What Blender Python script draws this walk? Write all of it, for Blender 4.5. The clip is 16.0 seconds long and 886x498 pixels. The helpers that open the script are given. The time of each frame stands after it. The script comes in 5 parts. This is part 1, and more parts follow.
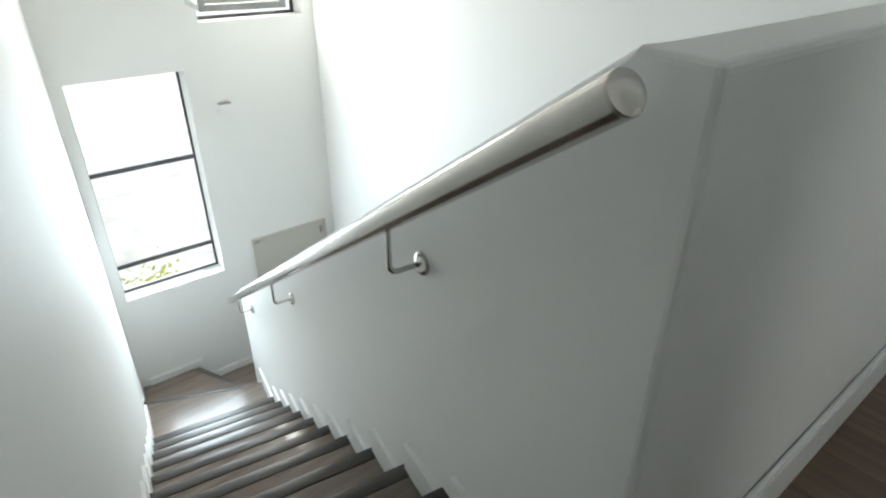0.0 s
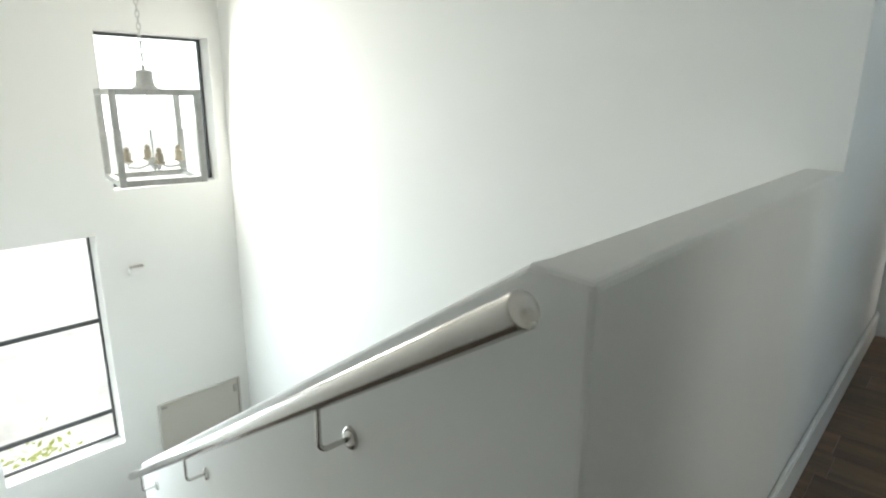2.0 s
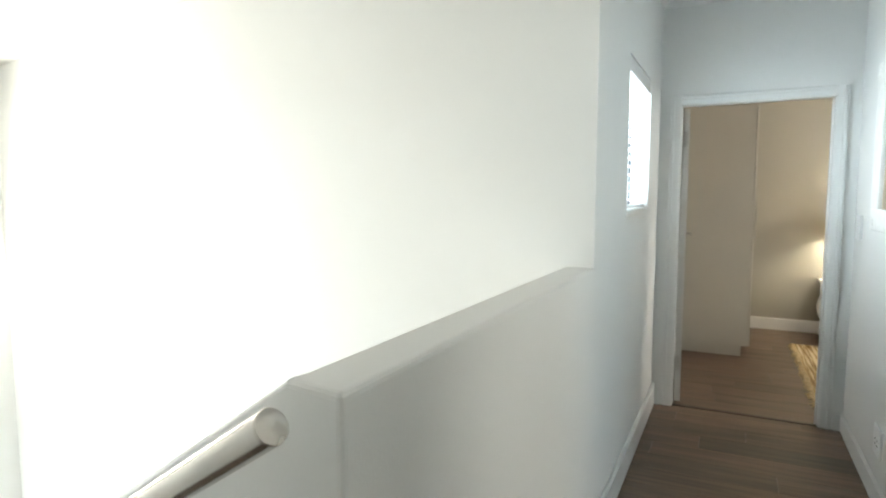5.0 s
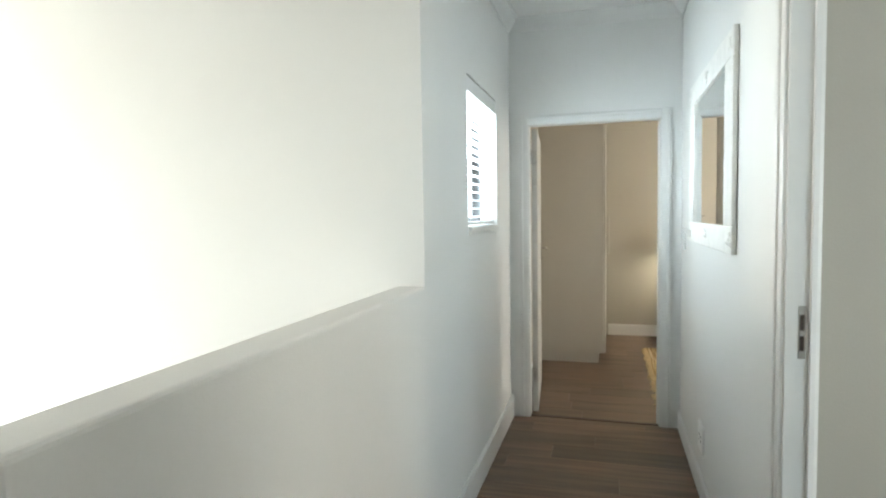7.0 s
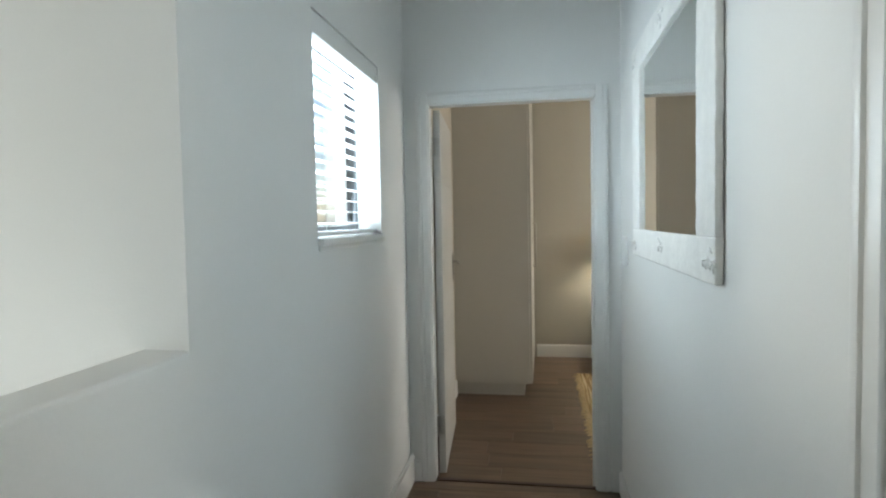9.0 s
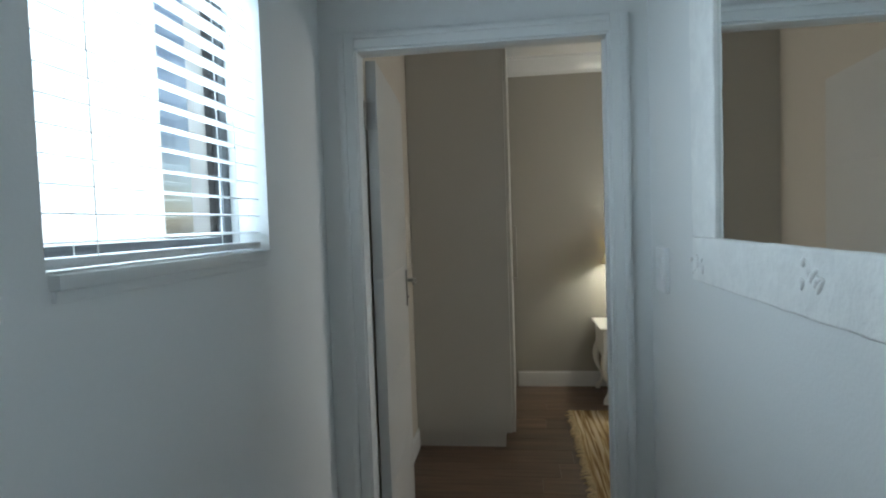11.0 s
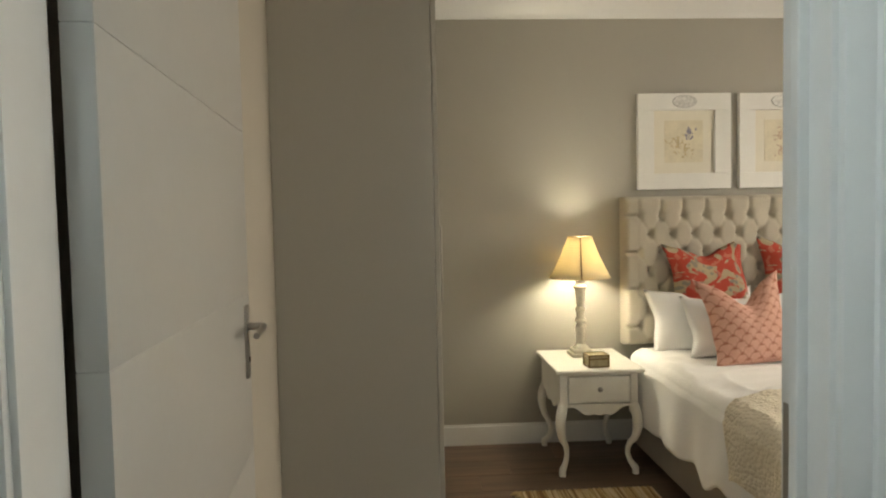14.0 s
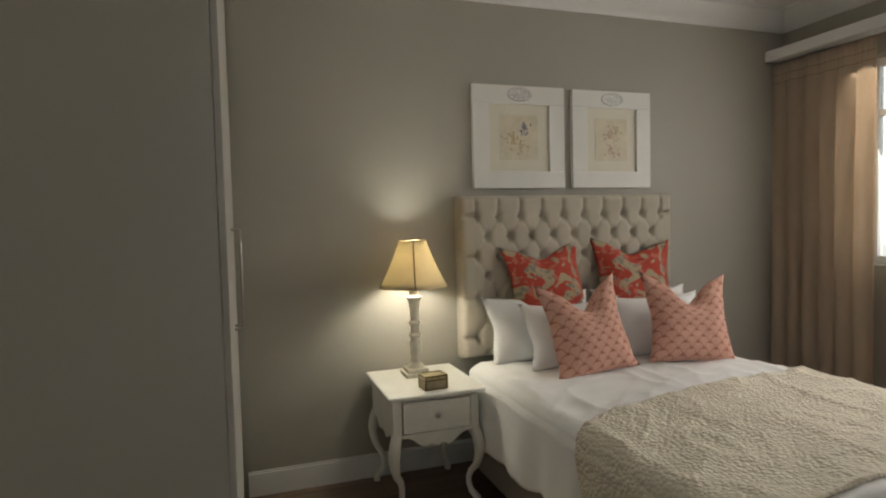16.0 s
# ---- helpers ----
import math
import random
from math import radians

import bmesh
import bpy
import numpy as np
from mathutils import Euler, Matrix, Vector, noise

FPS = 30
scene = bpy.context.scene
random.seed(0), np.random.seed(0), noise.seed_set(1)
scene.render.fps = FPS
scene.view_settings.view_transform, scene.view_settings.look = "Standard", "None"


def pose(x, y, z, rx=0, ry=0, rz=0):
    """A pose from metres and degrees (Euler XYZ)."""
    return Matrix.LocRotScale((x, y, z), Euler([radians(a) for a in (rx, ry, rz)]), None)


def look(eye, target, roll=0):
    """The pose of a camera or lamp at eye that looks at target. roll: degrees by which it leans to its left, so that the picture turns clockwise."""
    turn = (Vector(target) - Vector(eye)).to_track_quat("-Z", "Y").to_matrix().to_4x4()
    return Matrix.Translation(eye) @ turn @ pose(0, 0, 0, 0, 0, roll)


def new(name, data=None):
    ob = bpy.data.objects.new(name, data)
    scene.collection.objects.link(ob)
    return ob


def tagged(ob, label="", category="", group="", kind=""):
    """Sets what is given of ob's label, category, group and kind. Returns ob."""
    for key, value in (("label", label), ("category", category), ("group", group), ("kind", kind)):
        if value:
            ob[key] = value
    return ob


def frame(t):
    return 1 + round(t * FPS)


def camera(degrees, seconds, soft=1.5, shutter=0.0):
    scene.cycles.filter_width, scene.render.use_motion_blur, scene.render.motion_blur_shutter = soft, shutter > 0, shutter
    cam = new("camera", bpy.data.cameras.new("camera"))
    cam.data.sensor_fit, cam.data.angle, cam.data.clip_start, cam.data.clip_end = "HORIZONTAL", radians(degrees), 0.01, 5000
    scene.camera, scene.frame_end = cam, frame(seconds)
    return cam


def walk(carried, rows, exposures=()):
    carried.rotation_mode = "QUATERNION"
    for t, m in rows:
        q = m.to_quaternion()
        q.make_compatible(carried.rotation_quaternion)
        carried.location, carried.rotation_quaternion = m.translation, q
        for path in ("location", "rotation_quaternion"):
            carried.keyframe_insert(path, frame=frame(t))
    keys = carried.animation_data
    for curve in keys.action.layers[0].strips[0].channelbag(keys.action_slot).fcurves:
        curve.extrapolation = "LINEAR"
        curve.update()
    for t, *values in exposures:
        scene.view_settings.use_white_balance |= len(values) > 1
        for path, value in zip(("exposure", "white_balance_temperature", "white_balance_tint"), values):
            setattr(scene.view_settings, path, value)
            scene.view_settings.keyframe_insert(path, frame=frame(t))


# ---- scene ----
cam = camera(74.2, 16.0, soft=2.1)
PATH = [
    (0, (-0.018, 0.121, 1.269), (-1.39, 1.223, 0.318), -0.0),
    (0.5, (-0.009, 0.102, 1.303), (-1.362, 1.311, 0.462), -0.2),
    (1, (0.004, 0.085, 1.328), (-1.344, 1.369, 0.597), 0.1),
    (1.5, (0.014, 0.07, 1.352), (-1.318, 1.431, 0.743), 0.6),
    (2, (0.028, 0.057, 1.383), (-1.279, 1.482, 0.875), 0.5),
    (2.5, (0.043, 0.049, 1.405), (-1.222, 1.546, 1.007), 0.4),
    (3, (0.056, 0.048, 1.416), (-1.15, 1.613, 1.102), 0.4),
    (3.5, (0.074, 0.045, 1.42), (-1.062, 1.672, 1.168), 0.2),
    (5.8, (0.236, 0.06, 1.43), (-0.516, 1.907, 1.28), -0.4),
    (6, (0.252, 0.048, 1.429), (-0.467, 1.909, 1.287), -0.6),
    (6.5, (0.311, 0.102, 1.431), (-0.309, 1.999, 1.3), -0.7),
    (7, (0.369, 0.204, 1.428), (-0.176, 2.124, 1.311), -0.9),
    (7.5, (0.392, 0.379, 1.412), (-0.085, 2.319, 1.303), -0.9),
    (8, (0.401, 0.633, 1.418), (-0.014, 2.587, 1.316), -1.1),
    (8.5, (0.407, 0.906, 1.409), (0.044, 2.87, 1.309), -1.0),
    (9, (0.427, 1.191, 1.418), (0.092, 3.16, 1.321), -1.1),
    (9.2, (0.428, 1.3, 1.417), (0.103, 3.271, 1.314), -1.0),
    (11.3, (0.355, 2.416, 1.424), (0.118, 4.4, 1.332), -1.7),
    (11.5, (0.341, 2.529, 1.42), (0.106, 4.513, 1.322), -1.2),
    (12, (0.318, 2.762, 1.399), (0.115, 4.749, 1.302), -0.9),
    (12.5, (0.293, 3.026, 1.402), (0.14, 5.018, 1.306), -1.1),
    (13, (0.262, 3.251, 1.396), (0.157, 5.246, 1.307), -1.2),
    (13.5, (0.239, 3.47, 1.406), (0.229, 5.468, 1.315), -1.1),
    (14, (0.247, 3.656, 1.384), (0.34, 5.652, 1.297), -1.2),
    (14.5, (0.258, 3.881, 1.384), (0.464, 5.868, 1.291), -1.0),
    (15, (0.305, 3.977, 1.381), (0.606, 5.952, 1.288), -1.2),
    (15.5, (0.334, 4.104, 1.402), (0.823, 6.041, 1.302), -1.1),
    (16, (0.381, 4.138, 1.391), (1.026, 6.029, 1.293), -1.4),
]
EXPOSURES = [(0.0, -0.34, 6400, 9), (0.5, -0.28, 6450, 9), (2.0, -0.27, 6600, 8), (3.5, -0.16, 6650, 9), (6.0, 0.72, 6900, 10), (7.0, 0.52, 6900, 10), (8.0, 0.14, 6750, 9), (9.0, -0.08, 6600, 9), (10.3, -0.55, 6250, 8), (11.5, -1.03, 5950, 7), (12.0, -0.88, 6250, 8), (12.5, -0.74, 6850, 9), (13.0, -0.6, 7150, 10), (13.5, -0.37, 7200, 9), (14.0, -0.45, 7300, 9), (14.5, -0.64, 7100, 9), (15.0, -0.8, 6850, 10), (15.5, -0.95, 6600, 10), (16.0, -1.2, 6500, 10)]
walk(cam, [(t, look(eye, target, roll)) for t, eye, target, roll in PATH], EXPOSURES)

# ---- world, sun and large lights ----
world = bpy.data.worlds.new("sky")
scene.world = world
world.use_nodes = True
wn = world.node_tree
sky = wn.nodes.new("ShaderNodeTexSky")
sky.sky_type = "NISHITA"
sky.sun_disc = False
sky.sun_elevation, sky.sun_rotation = radians(48), radians(150)
wn.links.new(sky.outputs[0], wn.nodes["Background"].inputs[0])
wn.nodes["Background"].inputs[1].default_value = 0.15


def lamp(name, kind, m, energy, color=(1, 1, 1), **more):
    data = bpy.data.lights.new(name, kind)
    data.energy, data.color = energy, color
    for key, value in more.items():
        if key == "size":
            data.shape, data.size, data.size_y = "RECTANGLE", value[0], value[1]
        elif key == "radius":
            data.shadow_soft_size = value
        elif key == "angle":
            data.angle = radians(value)
        elif key == "cone":
            data.spot_size, data.spot_blend = radians(value), 0.6
    ob = new(name, data)
    ob.matrix_world = m
    return ob


lamp("sun", "SUN", look((0, 0, 20), (6, -9.5, 0)), 3.0, (1, 0.95, 0.87), angle=0.5)
# daylight standing in the window openings
lamp("daylight_stair_low", "AREA", look((-4.20, 0.93, -0.3), (-3, 0.93, -0.5)), 46, (0.77, 0.91, 1.0), size=(0.6, 1.4))
lamp("daylight_stair_high", "AREA", look((-4.20, 1.78, 1.27), (-3, 1.78, 1.1)), 44, (1.0, 0.99, 0.925), size=(0.62, 0.95))
lamp("daylight_corridor", "AREA", look((-0.40, 3.43, 1.73), (1, 3.43, 1.66)), 18, (0.68, 0.86, 1.0), size=(0.74, 0.68))
lamp("daylight_side_room", "AREA", look((3.06, -0.65, 1.6), (0.6, 1.5, 1.0)), 24, (0.54, 0.79, 1.0), size=(0.9, 1.3))
# added warm fill that brightens the low wall, behind an unseen opening
lamp("warm_fill_side_room", "AREA", look((3.06, 1.15, 1.6), (0.6, 1.2, 1.2)), 8, (1.0, 0.90, 0.79), size=(0.9, 1.3))
lamp("daylight_bedroom", "AREA", look((4.02, 5.83, 1.68), (2.2, 5.95, 0.9)), 49, (1.0, 0.94, 0.86), size=(1.7, 1.15))

# ---- materials ----
def material(name, color, rough=0.5, metal=0.0, vary=0.06, scale=3.0, bump=0.0, grain=60.0, spread=0.0, **more):
    """A principled surface whose colour wanders at two scales, with a fine relief."""
    ma = bpy.data.materials.new(name)
    ma.use_nodes = True
    nt = ma.node_tree
    n, l = nt.nodes, nt.links
    b = n["Principled BSDF"]
    co = n.new("ShaderNodeTexCoord")
    big, fine = n.new("ShaderNodeTexNoise"), n.new("ShaderNodeTexNoise")
    big.inputs["Scale"].default_value, big.inputs["Detail"].default_value = scale, 4
    fine.inputs["Scale"].default_value, fine.inputs["Detail"].default_value = grain, 5
    l.new(co.outputs["Object"], big.inputs[0]), l.new(co.outputs["Object"], fine.inputs[0])
    add = n.new("ShaderNodeMath")
    add.operation = "MULTIPLY_ADD"
    l.new(big.outputs[0], add.inputs[0])
    add.inputs[1].default_value = 0.7
    half = n.new("ShaderNodeMath")
    half.operation = "MULTIPLY"
    l.new(fine.outputs[0], half.inputs[0])
    half.inputs[1].default_value = 0.3
    l.new(half.outputs[0], add.inputs[2])
    ramp = n.new("ShaderNodeMapRange")
    l.new(add.outputs[0], ramp.inputs[0])
    ramp.inputs[1].default_value, ramp.inputs[2].default_value = 0.3, 0.7
    ramp.inputs[3].default_value, ramp.inputs[4].default_value = 1 - vary, 1 + vary
    value = ramp.outputs[0]
    if spread:
        info, mul = n.new("ShaderNodeObjectInfo"), n.new("ShaderNodeMapRange")
        l.new(info.outputs["Random"], mul.inputs[0])
        mul.inputs[3].default_value, mul.inputs[4].default_value = 1 - spread, 1 + spread
        both = n.new("ShaderNodeMath")
        both.operation = "MULTIPLY"
        l.new(value, both.inputs[0]), l.new(mul.outputs[0], both.inputs[1])
        value = both.outputs[0]
    mix = n.new("ShaderNodeVectorMath")
    mix.operation = "SCALE"
    mix.inputs[0].default_value = color
    l.new(value, mix.inputs["Scale"])
    l.new(mix.outputs[0], b.inputs["Base Color"])
    b.inputs["Roughness"].default_value, b.inputs["Metallic"].default_value = rough, metal
    wear = n.new("ShaderNodeMapRange")
    l.new(big.outputs[0], wear.inputs[0])
    wear.inputs[3].default_value, wear.inputs[4].default_value = max(rough - 0.06, 0.02), min(rough + 0.06, 1)
    l.new(wear.outputs[0], b.inputs["Roughness"])
    if bump:
        bu = n.new("ShaderNodeBump")
        bu.inputs["Strength"].default_value, bu.inputs["Distance"].default_value = bump, 0.004
        l.new(fine.outputs[0], bu.inputs["Height"])
        l.new(bu.outputs[0], b.inputs["Normal"])
    for key, v in more.items():
        b.inputs[key.replace("_", " ")].default_value = v
    return ma


def wood(name, color, dark, along=0, rough=0.38, spread=0.22):
    """Wood-grain laminate: streaks along one axis, a tone for each board."""
    ma = material(name, color, rough)
    nt = ma.node_tree
    n, l = nt.nodes, nt.links
    b = n["Principled BSDF"]
    co, mp, no, rp = n.new("ShaderNodeTexCoord"), n.new("ShaderNodeMapping"), n.new("ShaderNodeTexNoise"), n.new("ShaderNodeValToRGB")
    info, off = n.new("ShaderNodeObjectInfo"), n.new("ShaderNodeVectorMath")
    stretch = [26.0, 26.0, 26.0]
    stretch[along] = 1.6
    mp.inputs["Scale"].default_value = stretch
    off.operation = "SCALE"
    off.inputs[0].default_value = (7, 11, 3)
    l.new(info.outputs["Random"], off.inputs["Scale"])
    l.new(co.outputs["Object"], mp.inputs[0]), l.new(off.outputs[0], mp.inputs[1])
    l.new(mp.outputs[0], no.inputs[0])
    no.inputs["Scale"].default_value, no.inputs["Detail"].default_value, no.inputs["Distortion"].default_value = 1.0, 6, 0.6
    rp.color_ramp.elements[0].position, rp.color_ramp.elements[1].position = 0.32, 0.68
    rp.color_ramp.elements[0].color, rp.color_ramp.elements[1].color = (*dark, 1), (*color, 1)
    l.new(no.outputs[0], rp.inputs[0])
    mr, sc = n.new("ShaderNodeMapRange"), n.new("ShaderNodeVectorMath")
    mr.inputs[3].default_value, mr.inputs[4].default_value = 1 - spread, 1 + spread
    l.new(info.outputs["Random"], mr.inputs[0])
    sc.operation = "SCALE"
    l.new(rp.outputs[0], sc.inputs[0]), l.new(mr.outputs[0], sc.inputs["Scale"])
    l.new(sc.outputs[0], b.inputs["Base Color"])
    bu = n.new("ShaderNodeBump")
    bu.inputs["Strength"].default_value, bu.inputs["Distance"].default_value = 0.15, 0.002
    l.new(no.outputs[0], bu.inputs["Height"]), l.new(bu.outputs[0], b.inputs["Normal"])
    return ma


def glass(name, tint=(1, 1, 1)):
    ma = bpy.data.materials.new(name)
    ma.use_nodes = True
    b = ma.node_tree.nodes["Principled BSDF"]
    b.inputs["Base Color"].default_value = (*tint, 1)
    b.inputs["Roughness"].default_value = 0.02
    b.inputs["Transmission Weight"].default_value = 1
    b.inputs["IOR"].default_value = 1.45
    return ma


def glow(name, color, strength):
    ma = bpy.data.materials.new(name)
    ma.use_nodes = True
    b = ma.node_tree.nodes["Principled BSDF"]
    b.inputs["Base Color"].default_value = (*color, 1)
    b.inputs["Emission Color"].default_value = (*color, 1)
    b.inputs["Emission Strength"].default_value = strength
    return ma


PLASTER = material("white_plaster_paint", (0.80, 0.80, 0.78), 0.62, vary=0.02, scale=1.4, bump=0.12, grain=140)
TAUPE = material("taupe_wall_paint", (0.40, 0.378, 0.325), 0.6, vary=0.03, scale=1.2, bump=0.12, grain=140)
BEIGE = material("beige_wall_paint", (0.55, 0.50, 0.42), 0.6, vary=0.03, scale=1.2, bump=0.12, grain=140)
CEILING = material("ceiling_paint", (0.80, 0.79, 0.77), 0.7, vary=0.02, bump=0.08, grain=120)
TRIM = material("white_trim_gloss", (0.78, 0.78, 0.76), 0.33, vary=0.03, scale=5, bump=0.05, grain=50)
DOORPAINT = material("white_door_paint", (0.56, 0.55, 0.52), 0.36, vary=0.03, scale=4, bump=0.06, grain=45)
PLANK = wood("brown_oak_laminate", (0.165, 0.108, 0.072), (0.088, 0.055, 0.036), 0)
TREAD = wood("grey_oak_tread", (0.185, 0.145, 0.118), (0.115, 0.088, 0.070), 1, rough=0.2, spread=0.08)
for key, v in (("Coat Weight", 0.35), ("Coat Roughness", 0.14)):
    TREAD.node_tree.nodes["Principled BSDF"].inputs[key].default_value = v
NOSING = material("dark_nosing_strip", (0.055, 0.047, 0.042), 0.32, vary=0.12, scale=8)
STRIP = material("threshold_strip", (0.06, 0.04, 0.03), 0.4, metal=0.3, vary=0.1)
STEEL = material("brushed_stainless_steel", (0.60, 0.585, 0.56), 0.19, 1.0, vary=0.06, scale=9, bump=0.06, grain=220)
TURNED = material("turned_steel", (0.56, 0.53, 0.49), 0.26, 1.0, vary=0.05, scale=9, Anisotropic=0.85)
tangent = TURNED.node_tree.nodes.new("ShaderNodeTangent")
tangent.direction_type, tangent.axis = "RADIAL", "Z"
TURNED.node_tree.links.new(tangent.outputs[0], TURNED.node_tree.nodes["Principled BSDF"].inputs["Tangent"])
NICKEL = material("satin_nickel", (0.42, 0.40, 0.37), 0.34, 1.0, vary=0.08, scale=20)
BRONZE = material("dark_aluminium", (0.09, 0.095, 0.10), 0.38, 0.3, vary=0.1, scale=12)
# window glare on the lantern is put into this pale grey base colour
LANTERN = material("glare_paled_metal", (0.60, 0.60, 0.58), 0.5, 0.35, vary=0.2, scale=14, bump=0.15, grain=90)
CANDLE = material("candle_sleeve", (0.62, 0.55, 0.43), 0.6, vary=0.08, scale=30)
MELAMINE = material("off_white_melamine", (0.52, 0.50, 0.45), 0.42, vary=0.02, scale=2, bump=0.03, grain=80)
PLASTIC = material("white_plastic", (0.88, 0.88, 0.87), 0.3, vary=0.02, scale=20)
PANE = glass("window_glass")
MIRROR = material("mirror_silver", (0.86, 0.88, 0.87), 0.02, 1.0, vary=0.0)
MIRROR.node_tree.nodes["Principled BSDF"].inputs["Roughness"].links and MIRROR.node_tree.links.remove(MIRROR.node_tree.nodes["Principled BSDF"].inputs["Roughness"].links[0])
SMOOTHWHITE = material("white_picture_frame_paint", (0.78, 0.765, 0.72), 0.5, vary=0.03, scale=8, bump=0.12, grain=60)
SILVER = material("dull_silver_medallion", (0.60, 0.59, 0.56), 0.5, 0.3, vary=0.25, scale=60, bump=0.4, grain=120)
CHALK = material("chalky_white_paint", (0.87, 0.86, 0.83), 0.6, vary=0.07, scale=16, bump=0.5, grain=70)
SLAT = material("white_blind_slat", (0.80, 0.80, 0.79), 0.35, vary=0.02, scale=6)
CORD = material("white_cord", (0.75, 0.75, 0.73), 0.8)
IVORY = material("ivory_painted_wood", (0.84, 0.82, 0.75), 0.34, vary=0.05, scale=9, bump=0.08, grain=60)
LAMPWOOD = material("distressed_cream_wood", (0.78, 0.74, 0.63), 0.55, vary=0.16, scale=22, bump=0.3, grain=80)
SKYGLOW = glow("white_sky_glow", (0.95, 1.0, 0.98), 2.6)
SHADE = material("cream_lamp_linen", (0.80, 0.74, 0.56), 0.8, vary=0.04, scale=40, bump=0.1, grain=300, Transmission_Weight=0.0)
SHADERIB = material("shade_seam", (0.42, 0.30, 0.16), 0.8)
BRASS = material("aged_brass", (0.20, 0.135, 0.05), 0.32, 1.0, vary=0.15, scale=30)
BOXGLASS = material("amber_box_glass", (0.42, 0.36, 0.22), 0.12, vary=0.25, scale=40)
LINEN = material("beige_headboard_linen", (0.50, 0.455, 0.37), 0.85, vary=0.07, scale=7, bump=0.35, grain=420)
BASE = material("grey_beige_divan_cloth", (0.36, 0.32, 0.27), 0.88, vary=0.06, scale=6, bump=0.35, grain=380)
COTTON = material("white_cotton", (0.86, 0.855, 0.84), 0.82, vary=0.03, scale=5, bump=0.2, grain=260)
DUVET = material("white_duvet_cotton", (0.87, 0.865, 0.85), 0.82, vary=0.03, scale=5, bump=0.25, grain=90)
CURTAIN = material("taupe_curtain_cloth", (0.66, 0.54, 0.42), 0.85, vary=0.07, scale=4, bump=0.25, grain=320)
PAPER = material("cream_mount_paper", (0.76, 0.71, 0.60), 0.7, vary=0.03, scale=12)
PRINT = material("antique_print_paper", (0.71, 0.64, 0.49), 0.7, vary=0.10, scale=14)
BLUE = material("violet_blue_ink", (0.27, 0.245, 0.30), 0.8, vary=0.2, scale=50)
OCHRE = material("ochre_ink", (0.55, 0.44, 0.26), 0.8, vary=0.2, scale=50)
ROSE = material("rose_ink", (0.52, 0.38, 0.28), 0.8, vary=0.2, scale=50)
FRINGE = material("straw_fringe", (0.60, 0.47, 0.27), 0.9, vary=0.15, scale=30)
LEAF = material("sunlit_leaf", (0.34, 0.36, 0.10), 0.6, vary=0.3, scale=6, spread=0.2)
BARK = material("shrub_bark", (0.14, 0.10, 0.07), 0.9, vary=0.2, scale=20)
PAVING = material("pale_concrete_paving", (0.62, 0.61, 0.57), 0.95, vary=0.3, scale=2, bump=0.5, grain=30)


def ramp_material(name, build, rough=0.85, bump=0.25, grain=300.0):
    """A cloth whose colour comes from a pattern over the piece's own UV."""
    ma = material(name, (0.5, 0.5, 0.5), rough, bump=bump, grain=grain)
    nt = ma.node_tree
    uv = nt.nodes.new("ShaderNodeUVMap")
    out = build(nt, uv.outputs[0])
    nt.links.new(out, nt.nodes["Principled BSDF"].inputs["Base Color"])
    return ma


def calc(nt, op, a, b=None, c=None):
    m = nt.nodes.new("ShaderNodeMath")
    m.operation = op
    for i, v in enumerate((a, b, c)):
        if v is None:
            continue
        if isinstance(v, (int, float)):
            m.inputs[i].default_value = v
        else:
            nt.links.new(v, m.inputs[i])
    return m.outputs[0]


def blend(nt, f, a, b):
    m = nt.nodes.new("ShaderNodeMix")
    m.data_type = "RGBA"
    nt.links.new(f, m.inputs[0])
    for i, v in ((6, a), (7, b)):
        if isinstance(v, tuple):
            m.inputs[i].default_value = (*v, 1)
        else:
            nt.links.new(v, m.inputs[i])
    return m.outputs[2]


def ogee(nt, uv):
    sep = nt.nodes.new("ShaderNodeSeparateXYZ")
    nt.links.new(uv, sep.inputs[0])
    u, v = calc(nt, "MULTIPLY", sep.outputs[0], 40.0), calc(nt, "MULTIPLY", sep.outputs[1], 43.0)
    bend = calc(nt, "MULTIPLY", calc(nt, "COSINE", calc(nt, "MULTIPLY", u, 2.0)), 0.55)
    s = calc(nt, "ADD", calc(nt, "COSINE", u), calc(nt, "COSINE", calc(nt, "ADD", v, bend)))
    line = calc(nt, "LESS_THAN", calc(nt, "ABSOLUTE", s), 0.22)
    no = nt.nodes.new("ShaderNodeTexNoise")
    no.inputs["Scale"].default_value = 9
    nt.links.new(uv, no.inputs[0])
    base = blend(nt, no.outputs[0], (0.62, 0.32, 0.24), (0.69, 0.42, 0.34))
    return blend(nt, calc(nt, "MULTIPLY", line, 0.85), base, (0.36, 0.13, 0.08))


